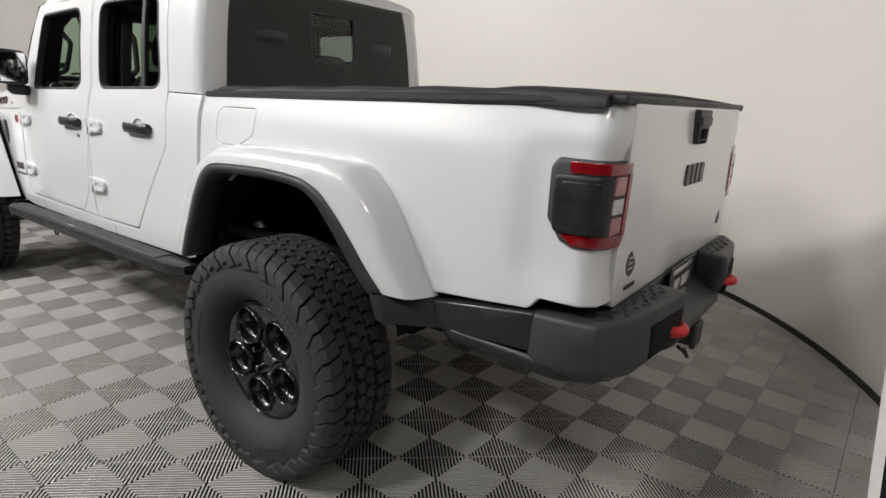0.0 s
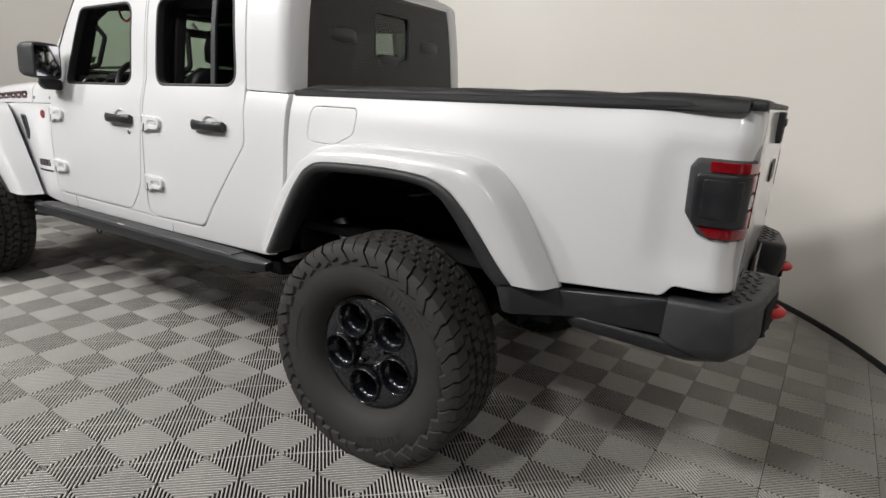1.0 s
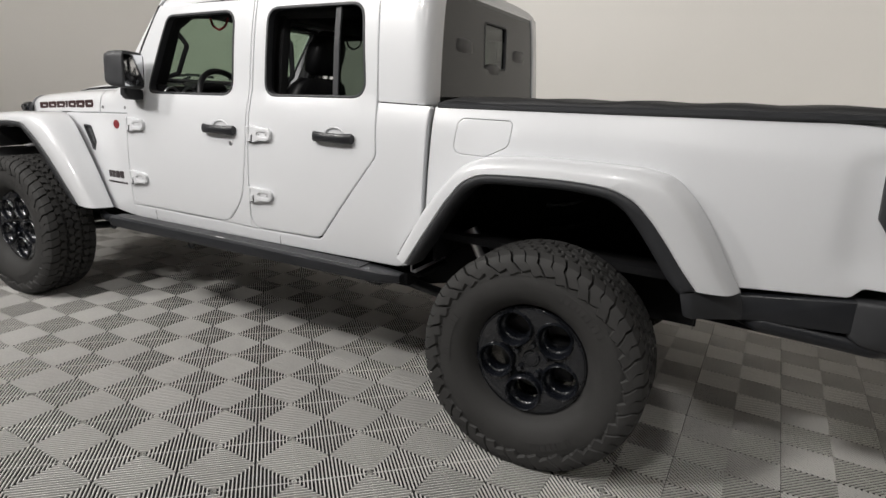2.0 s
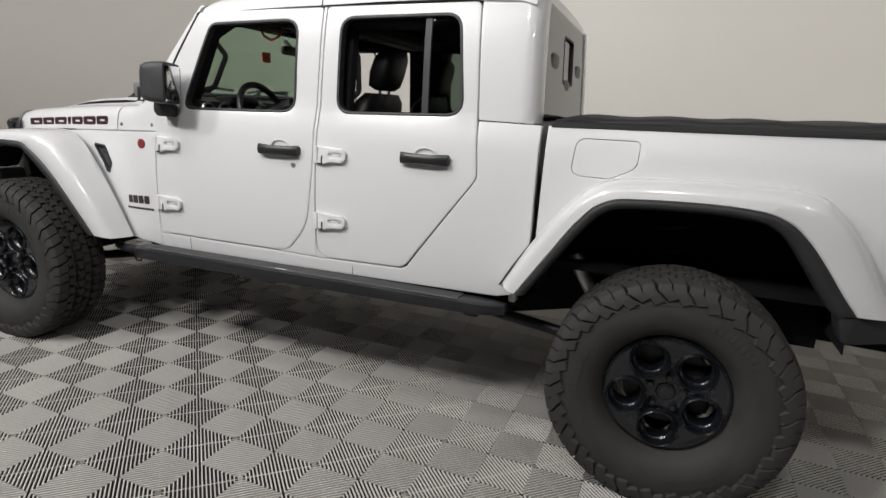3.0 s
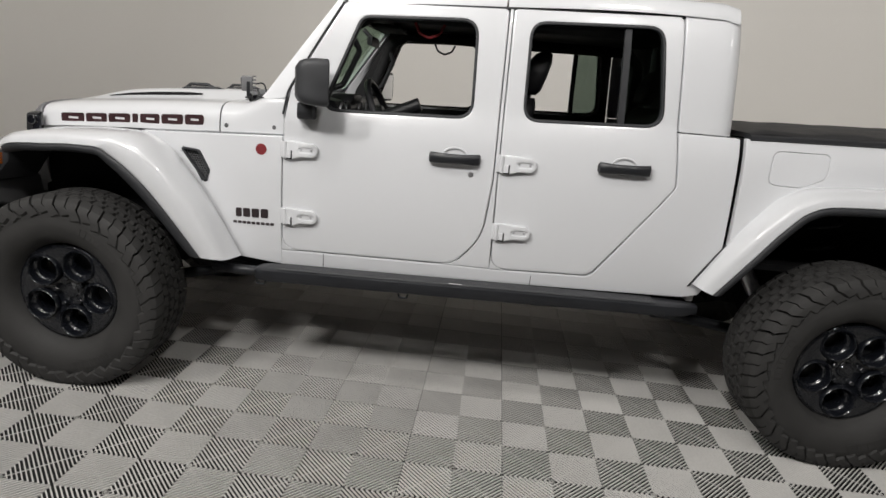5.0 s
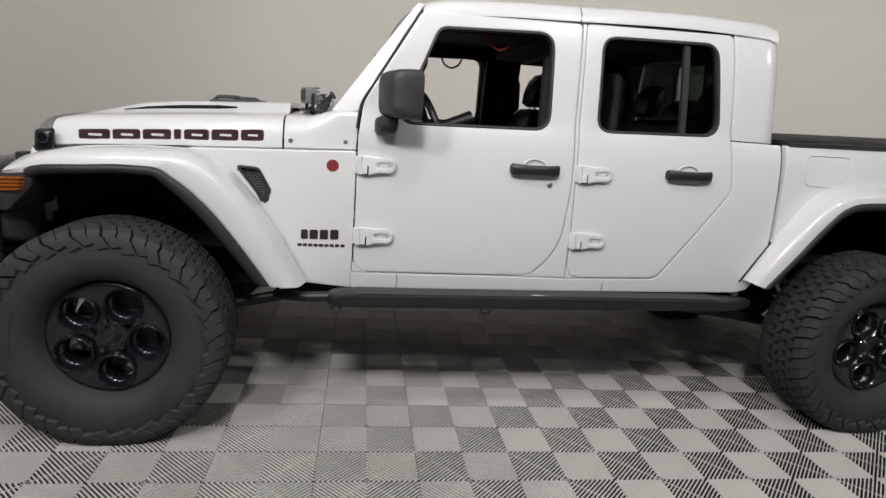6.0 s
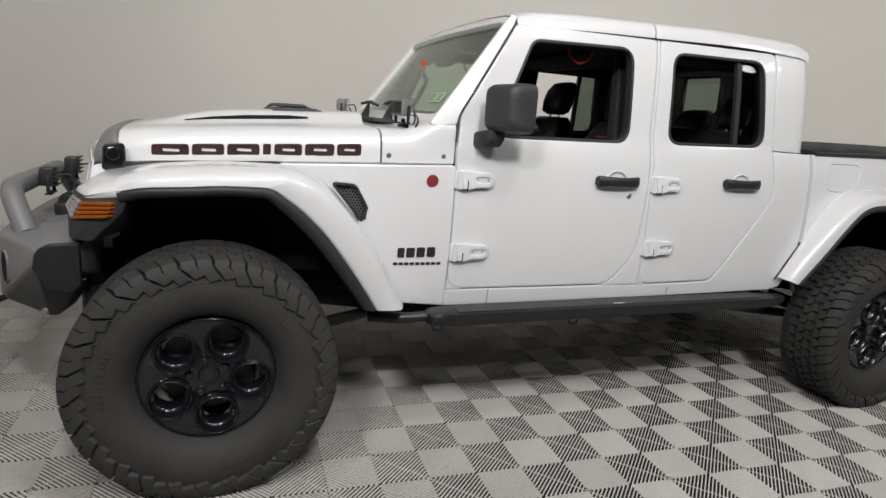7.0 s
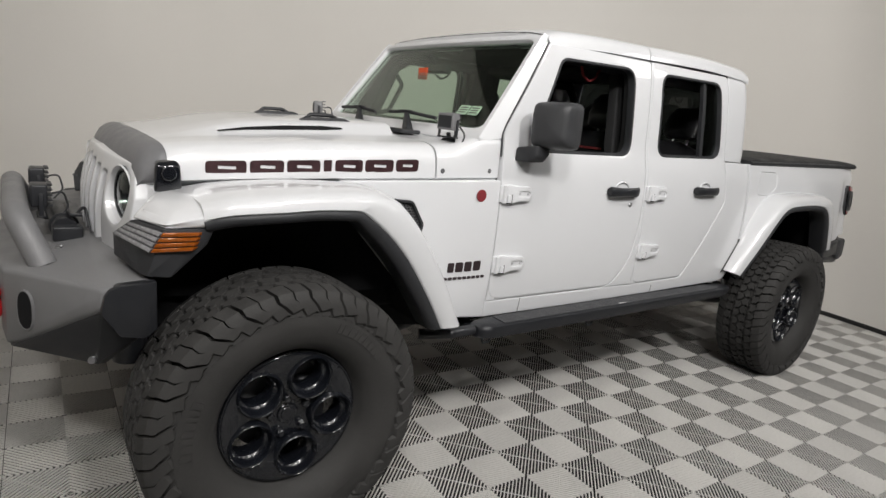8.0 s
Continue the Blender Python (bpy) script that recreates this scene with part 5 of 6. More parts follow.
work_light((-4.078, -0.125, 1.014), 0.088, 0)
work_light((-4.068, 0.260, 1.022), 0.088, 0)
for s in (-1, 1):
    work_light((-2.745, s * 0.618, 1.414), 0.076, -20 * s, "small grey square LED work light on the cowl", coat=BUMPER_GREY)
    foot = hull([(-2.755, s * 0.585, 1.338), (-2.725, s * 0.650, 1.336), (-2.70, s * 0.585, 1.345), (-2.755, s * 0.600, 1.350), (-2.72, s * 0.640, 1.352)], 0.003)
    part("lamp_bracket", joined(foot, tube([(-2.73, s * 0.61, 1.345), (-2.74, s * 0.615, 1.37)], 0.009, 8), tube([(-2.70, s * 0.63, 1.40), (-2.68, s * 0.65, 1.37), (-2.70, s * 0.66, 1.338)], 0.004, 8)), STEEL_DARK, truck)

# bonnet fittings
for s in (-1, 1):
    lp = tube([(-3.20, s * 0.27, 1.362), (-3.18, s * 0.27, 1.380), (-3.09, s * 0.27, 1.384), (-3.05, s * 0.27, 1.366)], 0.008, 8, 0.02)
    part("bonnet_loop", joined(lp, hull([(x, s * 0.27 + dy, crest_z(x) + 0.012 + dome(x) + dz) for x, dz in ((-3.22, 0.004), (-3.20, 0.012), (-3.04, 0.012), (-3.01, 0.003)) for dy in (-0.016, 0.016)] + [(x, s * 0.27 + dy, crest_z(x) + 0.004 + dome(x)) for x in (-3.22, -3.01) for dy in (-0.016, 0.016)], 0.003)), BLACK_TRIM, bonnet, "black bonnet loop")
    rings = []
    for x, hgt in ((-3.56, 0.001), (-3.46, 0.005), (-3.32, 0.008), (-3.16, 0.008), (-3.08, 0.003)):
        c = crest_z(x) + 0.010 + 0.5 * dome(x)
        rings.append([(x, s * (0.352 + dy), c + dz) for dy, dz in ((0.004, -hgt), (0.008, -hgt * 0.3), (0.004, hgt), (-0.006, hgt), (-0.006, -hgt))])
    part("bonnet_vent", loft(rings), DARK, bonnet, "long black bonnet vent")
for s in (-1, 1):
    for x, z in ((-2.812, 1.226), (-2.588, 1.237)):
        part("cowl_screw", rod((x, s * (bonnet_w(x) - 0.004), z), (0, s, 0), 0.010, 0.005, 14, 0.002), STEEL_BLACK, truck)
for y0, y1, base in ((0.13, 0.50, 0.186), (-0.40, -0.01, -0.273)):
    mid = base + 0.10
    lever = hull([(-2.735, base - 0.020, 1.350), (-2.735, base + 0.020, 1.350), (-2.690, base - 0.020, 1.350), (-2.690, base + 0.020, 1.350), (-2.730, base - 0.018, 1.375), (-2.700, base + 0.018, 1.380),
                  (-2.672, mid - 0.010, 1.436), (-2.672, mid + 0.010, 1.436), (-2.660, mid - 0.010, 1.444), (-2.660, mid + 0.010, 1.444)], 0.003)
    w = part("wiper", joined(lever, rod((-2.715, base, 1.338), (0, 0, 1), 0.026, 0.022)), BLACK_TRIM, truck, "black windscreen wiper")
    part("wiper_blade", joined(tube([(-2.656, y0, 1.424), (-2.664, mid, 1.440), (-2.656, y1, 1.432)], 0.008, 8), block(-2.672, -2.654, mid - 0.05, mid + 0.05, 1.436, 1.448, 0.004)), BLACK_TRIM, w)
part("cowl_grille", block(-2.80, -2.70, -0.36, 0.36, 1.345, 1.362, 0.006), BLACK_TRIM, truck)

# emblems as plain blocks


def bonnet_side(u, v, depth=0.0):
    return Vector((u, -(bonnet_w(u) - 0.0035) + depth, v))


def emblem(place, spans, low, high, parent, material, name, sides=(1, -1), slit=True, lift=0.0016):
    for a, b in spans:
        z0, z1 = low(a), high(a)
        k0, k1 = low(b), high(b)
        r = min(0.012, (b - a) * 0.2)
        shape = outline([(a, z0), (b, k0), (b, k1), (a, z1)], r, 3)
        holes = []
        if slit and b - a > 0.05:
            m0, m1 = a + (b - a) * 0.30, b - (b - a) * 0.26
            zc = (z0 + z1 + k0 + k1) / 4
            holes = [outline([(m0, zc - 0.005), (m1, zc - 0.004), (m1, zc + 0.006), (m0, zc + 0.005)], 0.002, 2)]
        bm = panel(place, shape, holes, thick=0.001, edge=0.0006, lift=lift, grid=0.05)
        for s in sides:
            part(name, bm.copy() if s > 0 else flipped(bm), material, parent)
        bm.free()


def line(x0, z0, x1, z1):
    return lambda x: z0 + (z1 - z0) * (x - x0) / (x1 - x0)


emblem(bonnet_side, [(-3.660, -3.535), (-3.525, -3.415), (-3.405, -3.292), (-3.280, -3.252), (-3.240, -3.140), (-3.130, -3.022), (-3.012, -2.920)], line(-3.66, 1.161, -2.92, 1.217), line(-3.66, 1.205, -2.92, 1.263), truck, EMBLEM, "bonnet_emblem")
emblem(side, [(-2.758, -2.730), (-2.722, -2.688), (-2.680, -2.646), (-2.637, -2.602)], line(-2.76, 0.822, -2.58, 0.830), line(-2.76, 0.862, -2.58, 0.872), truck, EMBLEM_DARK, "side_emblem", slit=False, lift=0.003)
emblem(side, [(-2.772 + 0.0225 * k, -2.772 + 0.0225 * k + 0.018) for k in range(9)], line(-2.77, 0.789, -2.57, 0.796), line(-2.77, 0.801, -2.57, 0.808), truck, EMBLEM_DARK, "side_emblem", slit=False, lift=0.002)
for s in (1, -1):
    pt = side(-2.637, 1.140)
    part("round_badge", rod((pt.x, s * pt.y, pt.z), (0, -s, 0), 0.025, 0.004, 28, 0.001), BADGE_RED, truck, "round dark red badge")


emblem(gate_flat, [(-0.105, -0.060), (-0.045, -0.002), (0.012, 0.056), (0.070, 0.118)], lambda y: 1.175, lambda y: 1.245, gate, EMBLEM_DARK, "gate_emblem", sides=(1,), slit=False, lift=0.006)
sticker = part("round_sticker", rod((REAR - 0.002, -0.520, 0.990), (1, 0, 0), 0.038, 0.005, 28, 0.001), EMBLEM_DARK, gate, "dark round sticker with pale bars")
for z in (0.975, 0.991, 1.007):
    part("sticker_bar", block(REAR + 0.002, REAR + 0.0036, -0.540, -0.500, z - 0.003, z + 0.003, 0.0005), LENS_CLEAR, sticker)
emblem(gate_flat, [(-0.56 + 0.018 * k, -0.56 + 0.018 * k + 0.013) for k in range(5)], lambda y: 0.917, lambda y: 0.930, gate, EMBLEM_DARK, "sticker_bar", sides=(1,), slit=False, lift=-0.003)
part("gate_badge", rod((REAR - 0.002, 0.545, 0.985), (1, 0, 0), 0.03, 0.006, 24, 0.002), EMBLEM_DARK, gate)

# ---- rear bumper ----
rear_bumper = new("rear_bumper")
rear_bumper.parent = truck
rear_bumper["label"] = "black plastic rear step bumper with red tow hooks"
for s in (-1, 1):
    def q(*pts):
        return [(x, s * y, z) for x, y, z in pts]
    part("bumper_end", hull(q((1.010, 0.775, 0.862), (1.010, 0.780, 0.745), (1.060, 0.785, 0.715), (1.200, 0.765, 0.868), (1.225, 0.760, 0.730), (1.19, 0.74, 0.690), (1.262, 0.620, 0.875), (1.272, 0.60, 0.72), (1.24, 0.58, 0.675), (1.298, 0.30, 0.880), (1.308, 0.30, 0.80), (1.02, 0.60, 0.872), (1.03, 0.60, 0.70), (1.19, 0.28, 0.88), (1.19, 0.28, 0.70), (1.30, 0.27, 0.872), (1.280, 0.28, 0.70)), 0.028, 4), GREY_TRIM, rear_bumper, angle=50)
    # dark block on the face stands for the shaded opening round the hook
    part("hook_recess", hull(q((1.2605, 0.545, 0.828), (1.2605, 0.545, 0.722), (1.2900, 0.315, 0.835), (1.2800, 0.315, 0.722), (1.3060, 0.320, 0.835), (1.3060, 0.320, 0.726), (1.2840, 0.535, 0.828), (1.2850, 0.535, 0.726)), 0.012, 3), DARK, rear_bumper)
    part("tow_hook", joined(tube(q((1.24, 0.388, 0.772), (1.305, 0.392, 0.772), (1.326, 0.355, 0.772), (1.305, 0.318, 0.772), (1.24, 0.322, 0.772)), 0.017, 12, 0.03)), RED, rear_bumper, "red tow hook")
    for i in range(11):
        for j in range(3):
            y = 0.325 + 0.038 * i
            x = 1.165 + 0.034 * j + 0.012 * (i % 2) - 0.10 * max(0, y - 0.6)
            if x < 1.285 - 0.12 * max(0, y - 0.35) - 0.02:
                d = Vector((0.0075, 0.0085, 0)) if (i + j) % 2 else Vector((0.0075, -0.0085, 0))
                c = Vector((x, s * y, 0.8775 - 0.016 * max(0, y - 0.35)))
                part("grip_stud", hull([c + d + Vector((0, 0, 0.005)), c - d + Vector((0, 0, 0.005)), c + d * 1.3, c - d * 1.3, c + Vector((d.y, -d.x, 0)) * 0.5, c - Vector((d.y, -d.x, 0)) * 0.5, c + Vector((d.y, -d.x, 0)) * 0.3 + Vector((0, 0, 0.005)), c - Vector((d.y, -d.x, 0)) * 0.3 + Vector((0, 0, 0.005))]), GREY_TRIM, rear_bumper)
part("bumper_middle", hull([(x, y, z) for y in (-0.30, 0.30) for x, z in ((1.15, 0.81), (1.285, 0.725), (1.292, 0.695), (1.26, 0.665), (1.15, 0.66))], 0.010, 2), GREY_TRIM, rear_bumper)
part("bumper_back", block(1.14, 1.19, -0.62, 0.62, 0.70, 0.875, 0.01), STEEL_DARK, rear_bumper)
plate_ = part("number_plate", block(1.205, 1.210, -0.150, 0.150, 0.755, 0.900, 0.004), STEEL_DARK, rear_bumper, "black dealer plate with pale bars")
for y0, y1, z0, z1 in ((-0.12, 0.12, 0.868, 0.885), (-0.09, -0.02, 0.805, 0.845), (0.0, 0.10, 0.805, 0.845), (-0.08, 0.08, 0.772, 0.784)):
    part("plate_bar", block(1.2095, 1.2115, y0, y1, z0, z1, 0.0008), LENS_CLEAR, plate_)
part("tow_hitch", joined(block(1.18, 1.285, -0.040, 0.040, 0.605, 0.680, 0.008), block(1.282, 1.300, -0.050, 0.050, 0.598, 0.688, 0.006), tube([(1.27, -0.07, 0.605), (1.29, -0.075, 0.575), (1.27, -0.02, 0.570), (1.25, -0.06, 0.600)], 0.007, 8, 0.02)), STEEL_DARK, rear_bumper)

# ---- side steps ----
for s in (1, -1):
    rail = new("side_step")
    rail.parent = truck
    rail["label"] = "black side step rail below the doors"

    def bar_ring(x, y, z, w, h):
        return [(x, -s * (y + dy * w), z + dz * h) for dy, dz in ((-0.5, -0.35), (-0.5, 0.42), (-0.42, 0.5), (0.30, 0.5), (0.46, 0.38), (0.5, 0.1), (0.42, -0.35), (0.2, -0.5), (-0.35, -0.5))]
    part("rail", loft([bar_ring(x, y, z, w, h) for x, y, z, w, h in ((-2.635, 0.805, 0.586, 0.06, 0.045), (-2.615, 0.814, 0.588, 0.09, 0.060), (-2.57, 0.820, 0.590, 0.105, 0.068), (-1.6, 0.822, 0.602, 0.105, 0.066), (-0.78, 0.820, 0.612, 0.105, 0.062), (-0.70, 0.818, 0.615, 0.085, 0.052), (-0.645, 0.81, 0.617, 0.05, 0.040))]), STEEL_DARK, rail, angle=40)
    part("tread_pad", loft([[(x, -s * (0.822 + dy), 0.6235 + (x + 2.57) * 0.0108 + dz) for dy, dz in ((-0.045, 0), (-0.045, 0.004), (0.034, 0.004), (0.038, 0))] for x in (-2.52, -2.0, -1.4, -0.84)]), GREY_TRIM, rail, "dull grey tread pad")
    part("rail_end", tube([(-2.60, -s * 0.80, 0.590), (-2.74, -s * 0.785, 0.580), (-2.86, -s * 0.73, 0.572)], 0.022), STEEL_DARK, rail)
    for x in (-2.56, -1.98, -1.35, -0.80):
        part("rail_bracket", hull([(x - 0.03, -s * 0.80, 0.575), (x + 0.03, -s * 0.80, 0.575), (x - 0.03, -s * 0.45, 0.56), (x + 0.03, -s * 0.45, 0.56), (x - 0.03, -s * 0.80, 0.555), (x + 0.03, -s * 0.80, 0.555), (x - 0.03, -s * 0.45, 0.52), (x + 0.03, -s * 0.45, 0.52)], 0.004), STEEL_DARK, rail)
    for x in (-2.60, -1.95):
        part("rail_bolt", tube([(x - 0.022, -s * 0.845, 0.562), (x - 0.015, -s * 0.845, 0.545), (x + 0.015, -s * 0.845, 0.545), (x + 0.022, -s * 0.845, 0.562)], 0.005, 8, 0.01), STEEL_DARK, rail)
    part("rail_mark", block(-1.75, -1.69, -s * 0.852 - 0.004, -s * 0.852 + 0.004, 0.634, 0.6385, 0.001), LENS_CLEAR, rail)

# ---- door mirrors ----
for s in (1, -1):
    mir = new("door_mirror")
    mir.parent = truck
    mir["label"] = "black textured door mirror on a short arm"

    def q(*pts):
        return [(x, -s * y, z) for x, y, z in pts]
    lean_, mid_ = radians(-70), Vector((-2.391, 0.853))
    wide, deep_ = Vector((math.cos(lean_), -math.sin(lean_))), Vector((-math.sin(lean_), -math.cos(lean_)))

    def spot(a, b, z):
        p = mid_ + wide * a + deep_ * b
        return (p.x, -s * p.y, z)
    shell = []
    for b, k in ((0.064, 0.955), (0.060, 0.995), (0.046, 1.0), (0.010, 0.985), (-0.028, 0.93), (-0.050, 0.82), (-0.062, 0.62)):
        ring = []
        for e in range(40):
            a = 2 * math.pi * e / 40
            cx, cz = math.copysign(abs(math.cos(a)) ** 0.30, math.cos(a)), math.copysign(abs(math.sin(a)) ** 0.30, math.sin(a))
            ring.append(spot(0.093 * k * cx - 0.003 * cz, b, 1.446 + 0.095 * k * cz + 0.004 * cx))
        shell.append(ring)
    part("housing", loft(shell), GREY_TRIM, mir, angle=40)
    part("mirror_glass", hull([spot(a, b, z) for a in (-0.080, 0.080) for z in (1.366, 1.526) for b in (0.058, 0.0655)], 0.001), CHROME, mir)
    part("arm", hull(q((-2.475, 0.735, 1.288), (-2.395, 0.735, 1.288), (-2.475, 0.735, 1.345), (-2.395, 0.735, 1.345), (-2.460, 0.815, 1.290), (-2.392, 0.820, 1.294), (-2.452, 0.838, 1.318), (-2.385, 0.845, 1.322), (-2.452, 0.835, 1.362), (-2.385, 0.842, 1.362)), 0.016, 4), BLACK_TRIM, mir, angle=60)

# ---- cabin ----
part("cabin_floor", block(-2.62, -0.64, -0.69, 0.69, 0.62, 0.66, 0.01), CARPET, truck)
part("firewall", block(-2.64, -2.60, -0.70, 0.70, 0.62, 1.30, 0.01), CARPET, truck)


def dash_ring(y):
    k = 1 - 0.10 * (abs(y) / 0.66) ** 2
    return [(-2.60, y, 1.05), (-2.62, y, 1.30), (-2.55, y, 1.365 * k + 1.345 * (1 - k)), (-2.40, y, 1.384), (-2.335, y, 1.372), (-2.312, y, 1.335), (-2.33, y, 1.13), (-2.38, y, 1.02)]


dash = part("dashboard", loft([dash_ring(-0.665 + 1.33 * k / 12) for k in range(13)]), LEATHER, truck, "black dashboard with silver-ringed vents")
for y in (-0.62, -0.50, -0.20, 0.0, 0.13, 0.55):
    ring = turned([(0.040, 0.0), (0.044, -0.008), (0.052, -0.008), (0.055, 0.0)], 28)
    bmesh.ops.recalc_face_normals(ring, faces=ring.faces[:])
    part("vent_ring", moved(ring, Matrix.Translation((-2.312, y, 1.318)) @ pose(0, 0, 0, 0, 0, 90)), METAL, dash, "silver vent ring")
part("instrument_hood", hull([(-2.42, -0.50, 1.36), (-2.42, -0.20, 1.36), (-2.30, -0.49, 1.355), (-2.30, -0.21, 1.355), (-2.40, -0.46, 1.400), (-2.40, -0.24, 1.400), (-2.29, -0.45, 1.405), (-2.29, -0.25, 1.405)], 0.015, 3), LEATHER, dash)
wheel_pose = Matrix.Translation((-2.165, -0.355, 1.300)) @ pose(0, 0, 0, 0, -24, 0) @ pose(0, 0, 0, 0, 0, -90)
steer = new("steering_wheel")
steer.parent = truck
steer.matrix_basis = wheel_pose
steer["label"] = "black leather steering wheel"
part("rim", tube([(0.185 * math.cos(2 * math.pi * k / 36), 0, 0.185 * math.sin(2 * math.pi * k / 36)) for k in range(36)], 0.017, 10, 0.0, True), LEATHER, steer)
part("spokes", joined(hull([(-0.17, -0.005, 0.012), (0.17, -0.005, 0.012), (-0.17, 0.01, -0.02), (0.17, 0.01, -0.02), (0, -0.02, 0.05), (0, -0.02, -0.06)], 0.006), hull([(-0.05, 0.0, 0.0), (0.05, 0, 0), (-0.03, 0, -0.17), (0.03, 0, -0.17), (0, 0.02, -0.08)], 0.005), rod((0, 0.02, 0), (0, -1, 0), 0.06, 0.05)), LEATHER, steer)
part("column", rod((0, 0.0, 0), (0, 1, 0), 0.035, 0.20), LEATHER, steer)


def seat(x, y, width, name, label, rake=14, rests=(0.0,), red=True):
    st = new(name)
    st.parent = truck
    st["label"] = label
    st.location = (x, y, 0.66)
    w = width / 2
    lean = math.tan(radians(rake))

    def r(z, half, d0, d1):
        bx = z * lean
        pts = []
        for a in (2 * math.pi * k / 20 for k in range(20)):
            c, s_ = math.cos(a), math.sin(a)
            pts.append((bx + (d0 + d1) / 2 + (d1 - d0) / 2 * math.copysign(abs(c) ** 0.5, c), half * math.copysign(abs(s_) ** 0.5, s_), z))
        return pts
    part("cushion", block(-0.48, 0.04, -w, w, 0.12, 0.34, 0.06, 4), LEATHER, st)
    part("backrest", loft([r(z, w * f, d0, d1) for z, f, d0, d1 in ((0.28, 0.95, -0.07, 0.07), (0.40, 1.0, -0.09, 0.07), (0.55, 1.0, -0.09, 0.06), (0.68, 0.93, -0.075, 0.05), (0.76, 0.80, -0.06, 0.045), (0.80, 0.60, -0.04, 0.03))]), LEATHER, st, angle=60)
    for dy in rests:
        low = 0.095 if len(rests) > 2 and dy == 0 else 0.0
        part("headrest", loft([[(p[0], p[1] + dy, p[2] - low) for p in r(z, 0.125 * f, d0, d1)] for z, f, d0, d1 in ((0.815, 0.6, -0.02, 0.03), (0.835, 0.92, -0.05, 0.045), (0.90, 1.0, -0.06, 0.05), (0.965, 0.95, -0.055, 0.05), (1.005, 0.75, -0.035, 0.04), (1.015, 0.5, -0.01, 0.03))]), LEATHER, st, angle=60)
        for dd in (-0.05, 0.05):
            part("headrest_post", rod((0.79 * lean, dy + dd, 0.77), (0.2, 0, 1), 0.007, 0.07), METAL, st)
    if red and len(rests) == 1:
        part("stitched_mark", block(-0.082 + 0.70 * lean - 0.0, -0.078 + 0.70 * lean, -0.08, 0.08, 0.70, 0.712, 0.001), BADGE_RED, st)
    return st


seat(-1.66, -0.355, 0.50, "front_seat", "black leather front seat with a headrest")
seat(-1.66, 0.355, 0.50, "front_seat", "black leather front seat with a headrest")
seat(-0.98, 0.0, 1.22, "rear_bench", "black leather rear bench with headrests", 18, (-0.36, 0.0, 0.36))
part("centre_console", block(-2.30, -1.55, -0.10, 0.10, 0.66, 1.00, 0.04), LEATHER, truck)
# padded roll cage
cage = new("roll_cage")
cage.parent = truck
cage["label"] = "black padded roll cage inside the cabin"
for s in (-1, 1):
    part("side_bar", tube([(-2.44, s * 0.615, 1.30), (-2.285, s * 0.590, 1.70), (-2.19, s * 0.565, 1.765), (-1.55, s * 0.565, 1.765), (-0.80, s * 0.565, 1.775), (-0.72, s * 0.575, 1.70), (-0.70, s * 0.60, 0.9)], 0.030, 12, 0.05), CARPET, cage)
    part("middle_post", tube([(-1.60, s * 0.60, 0.7), (-1.60, s * 0.60, 1.40), (-1.58, s * 0.565, 1.76)], 0.050, 12, 0.05), CARPET, cage)
    part("grab_handle", tube([(-2.385, s * 0.585, 1.42), (-2.325, s * 0.555, 1.445), (-2.255, s * 0.545, 1.60), (-2.285, s * 0.580, 1.66)], 0.013, 10, 0.03), BLACK_TRIM, cage, "black grab handle")
    part("grab_handle", tube([(-1.53, s * 0.58, 1.42), (-1.495, s * 0.545, 1.46), (-1.505, s * 0.545, 1.62), (-1.545, s * 0.565, 1.67)], 0.013, 10, 0.03), BLACK_TRIM, cage, "black grab handle")
part("cross_bar", tube([(-1.57, -0.565, 1.765), (-1.57, 0.565, 1.765)], 0.036), CARPET, cage)
part("speaker_bar", block(-1.70, -1.46, -0.45, 0.45, 1.735, 1.785, 0.02), CARPET, cage)
for y, m, lab in ((-0.60, CORD_RED, "red cord grab strap"), (0.60, BLACK_TRIM, "black cord grab strap")):
    part("grab_strap", tube([(-2.005, y, 1.735), (-1.985, y, 1.695), (-1.94, y, 1.675), (-1.895, y, 1.695), (-1.875, y, 1.735)], 0.006, 8, 0.03), m, cage, lab)
part("rear_view_mirror", hull([(-2.300, 0.00, 1.655), (-2.300, 0.24, 1.655), (-2.300, 0.01, 1.712), (-2.300, 0.23, 1.712), (-2.335, 0.03, 1.665), (-2.335, 0.21, 1.665), (-2.335, 0.03, 1.702), (-2.335, 0.21, 1.702)], 0.008), BLACK_TRIM, truck)
part("mirror_stem", tube([(-2.32, 0.12, 1.70), (-2.37, 0.12, 1.745)], 0.012), BLACK_TRIM, truck)
for y0, y1 in ((-0.50, -0.10), (0.12, 0.50)):
    part("sun_visor", block(-2.33, -2.17, y0, y1, 1.765, 1.785, 0.008), CARPET, truck)
ORANGE = surface("orange_card", (0.72, 0.10, 0.03), 0.6)
part("hang_tag", block(-2.452, -2.449, 0.005, 0.085, 1.610, 1.668, 0.0005), ORANGE, truck, "orange card tag on the windscreen")
STICKER = surface("pale_green_sticker", (0.35, 0.50, 0.36), 0.5, vary=0.3, scale=60)
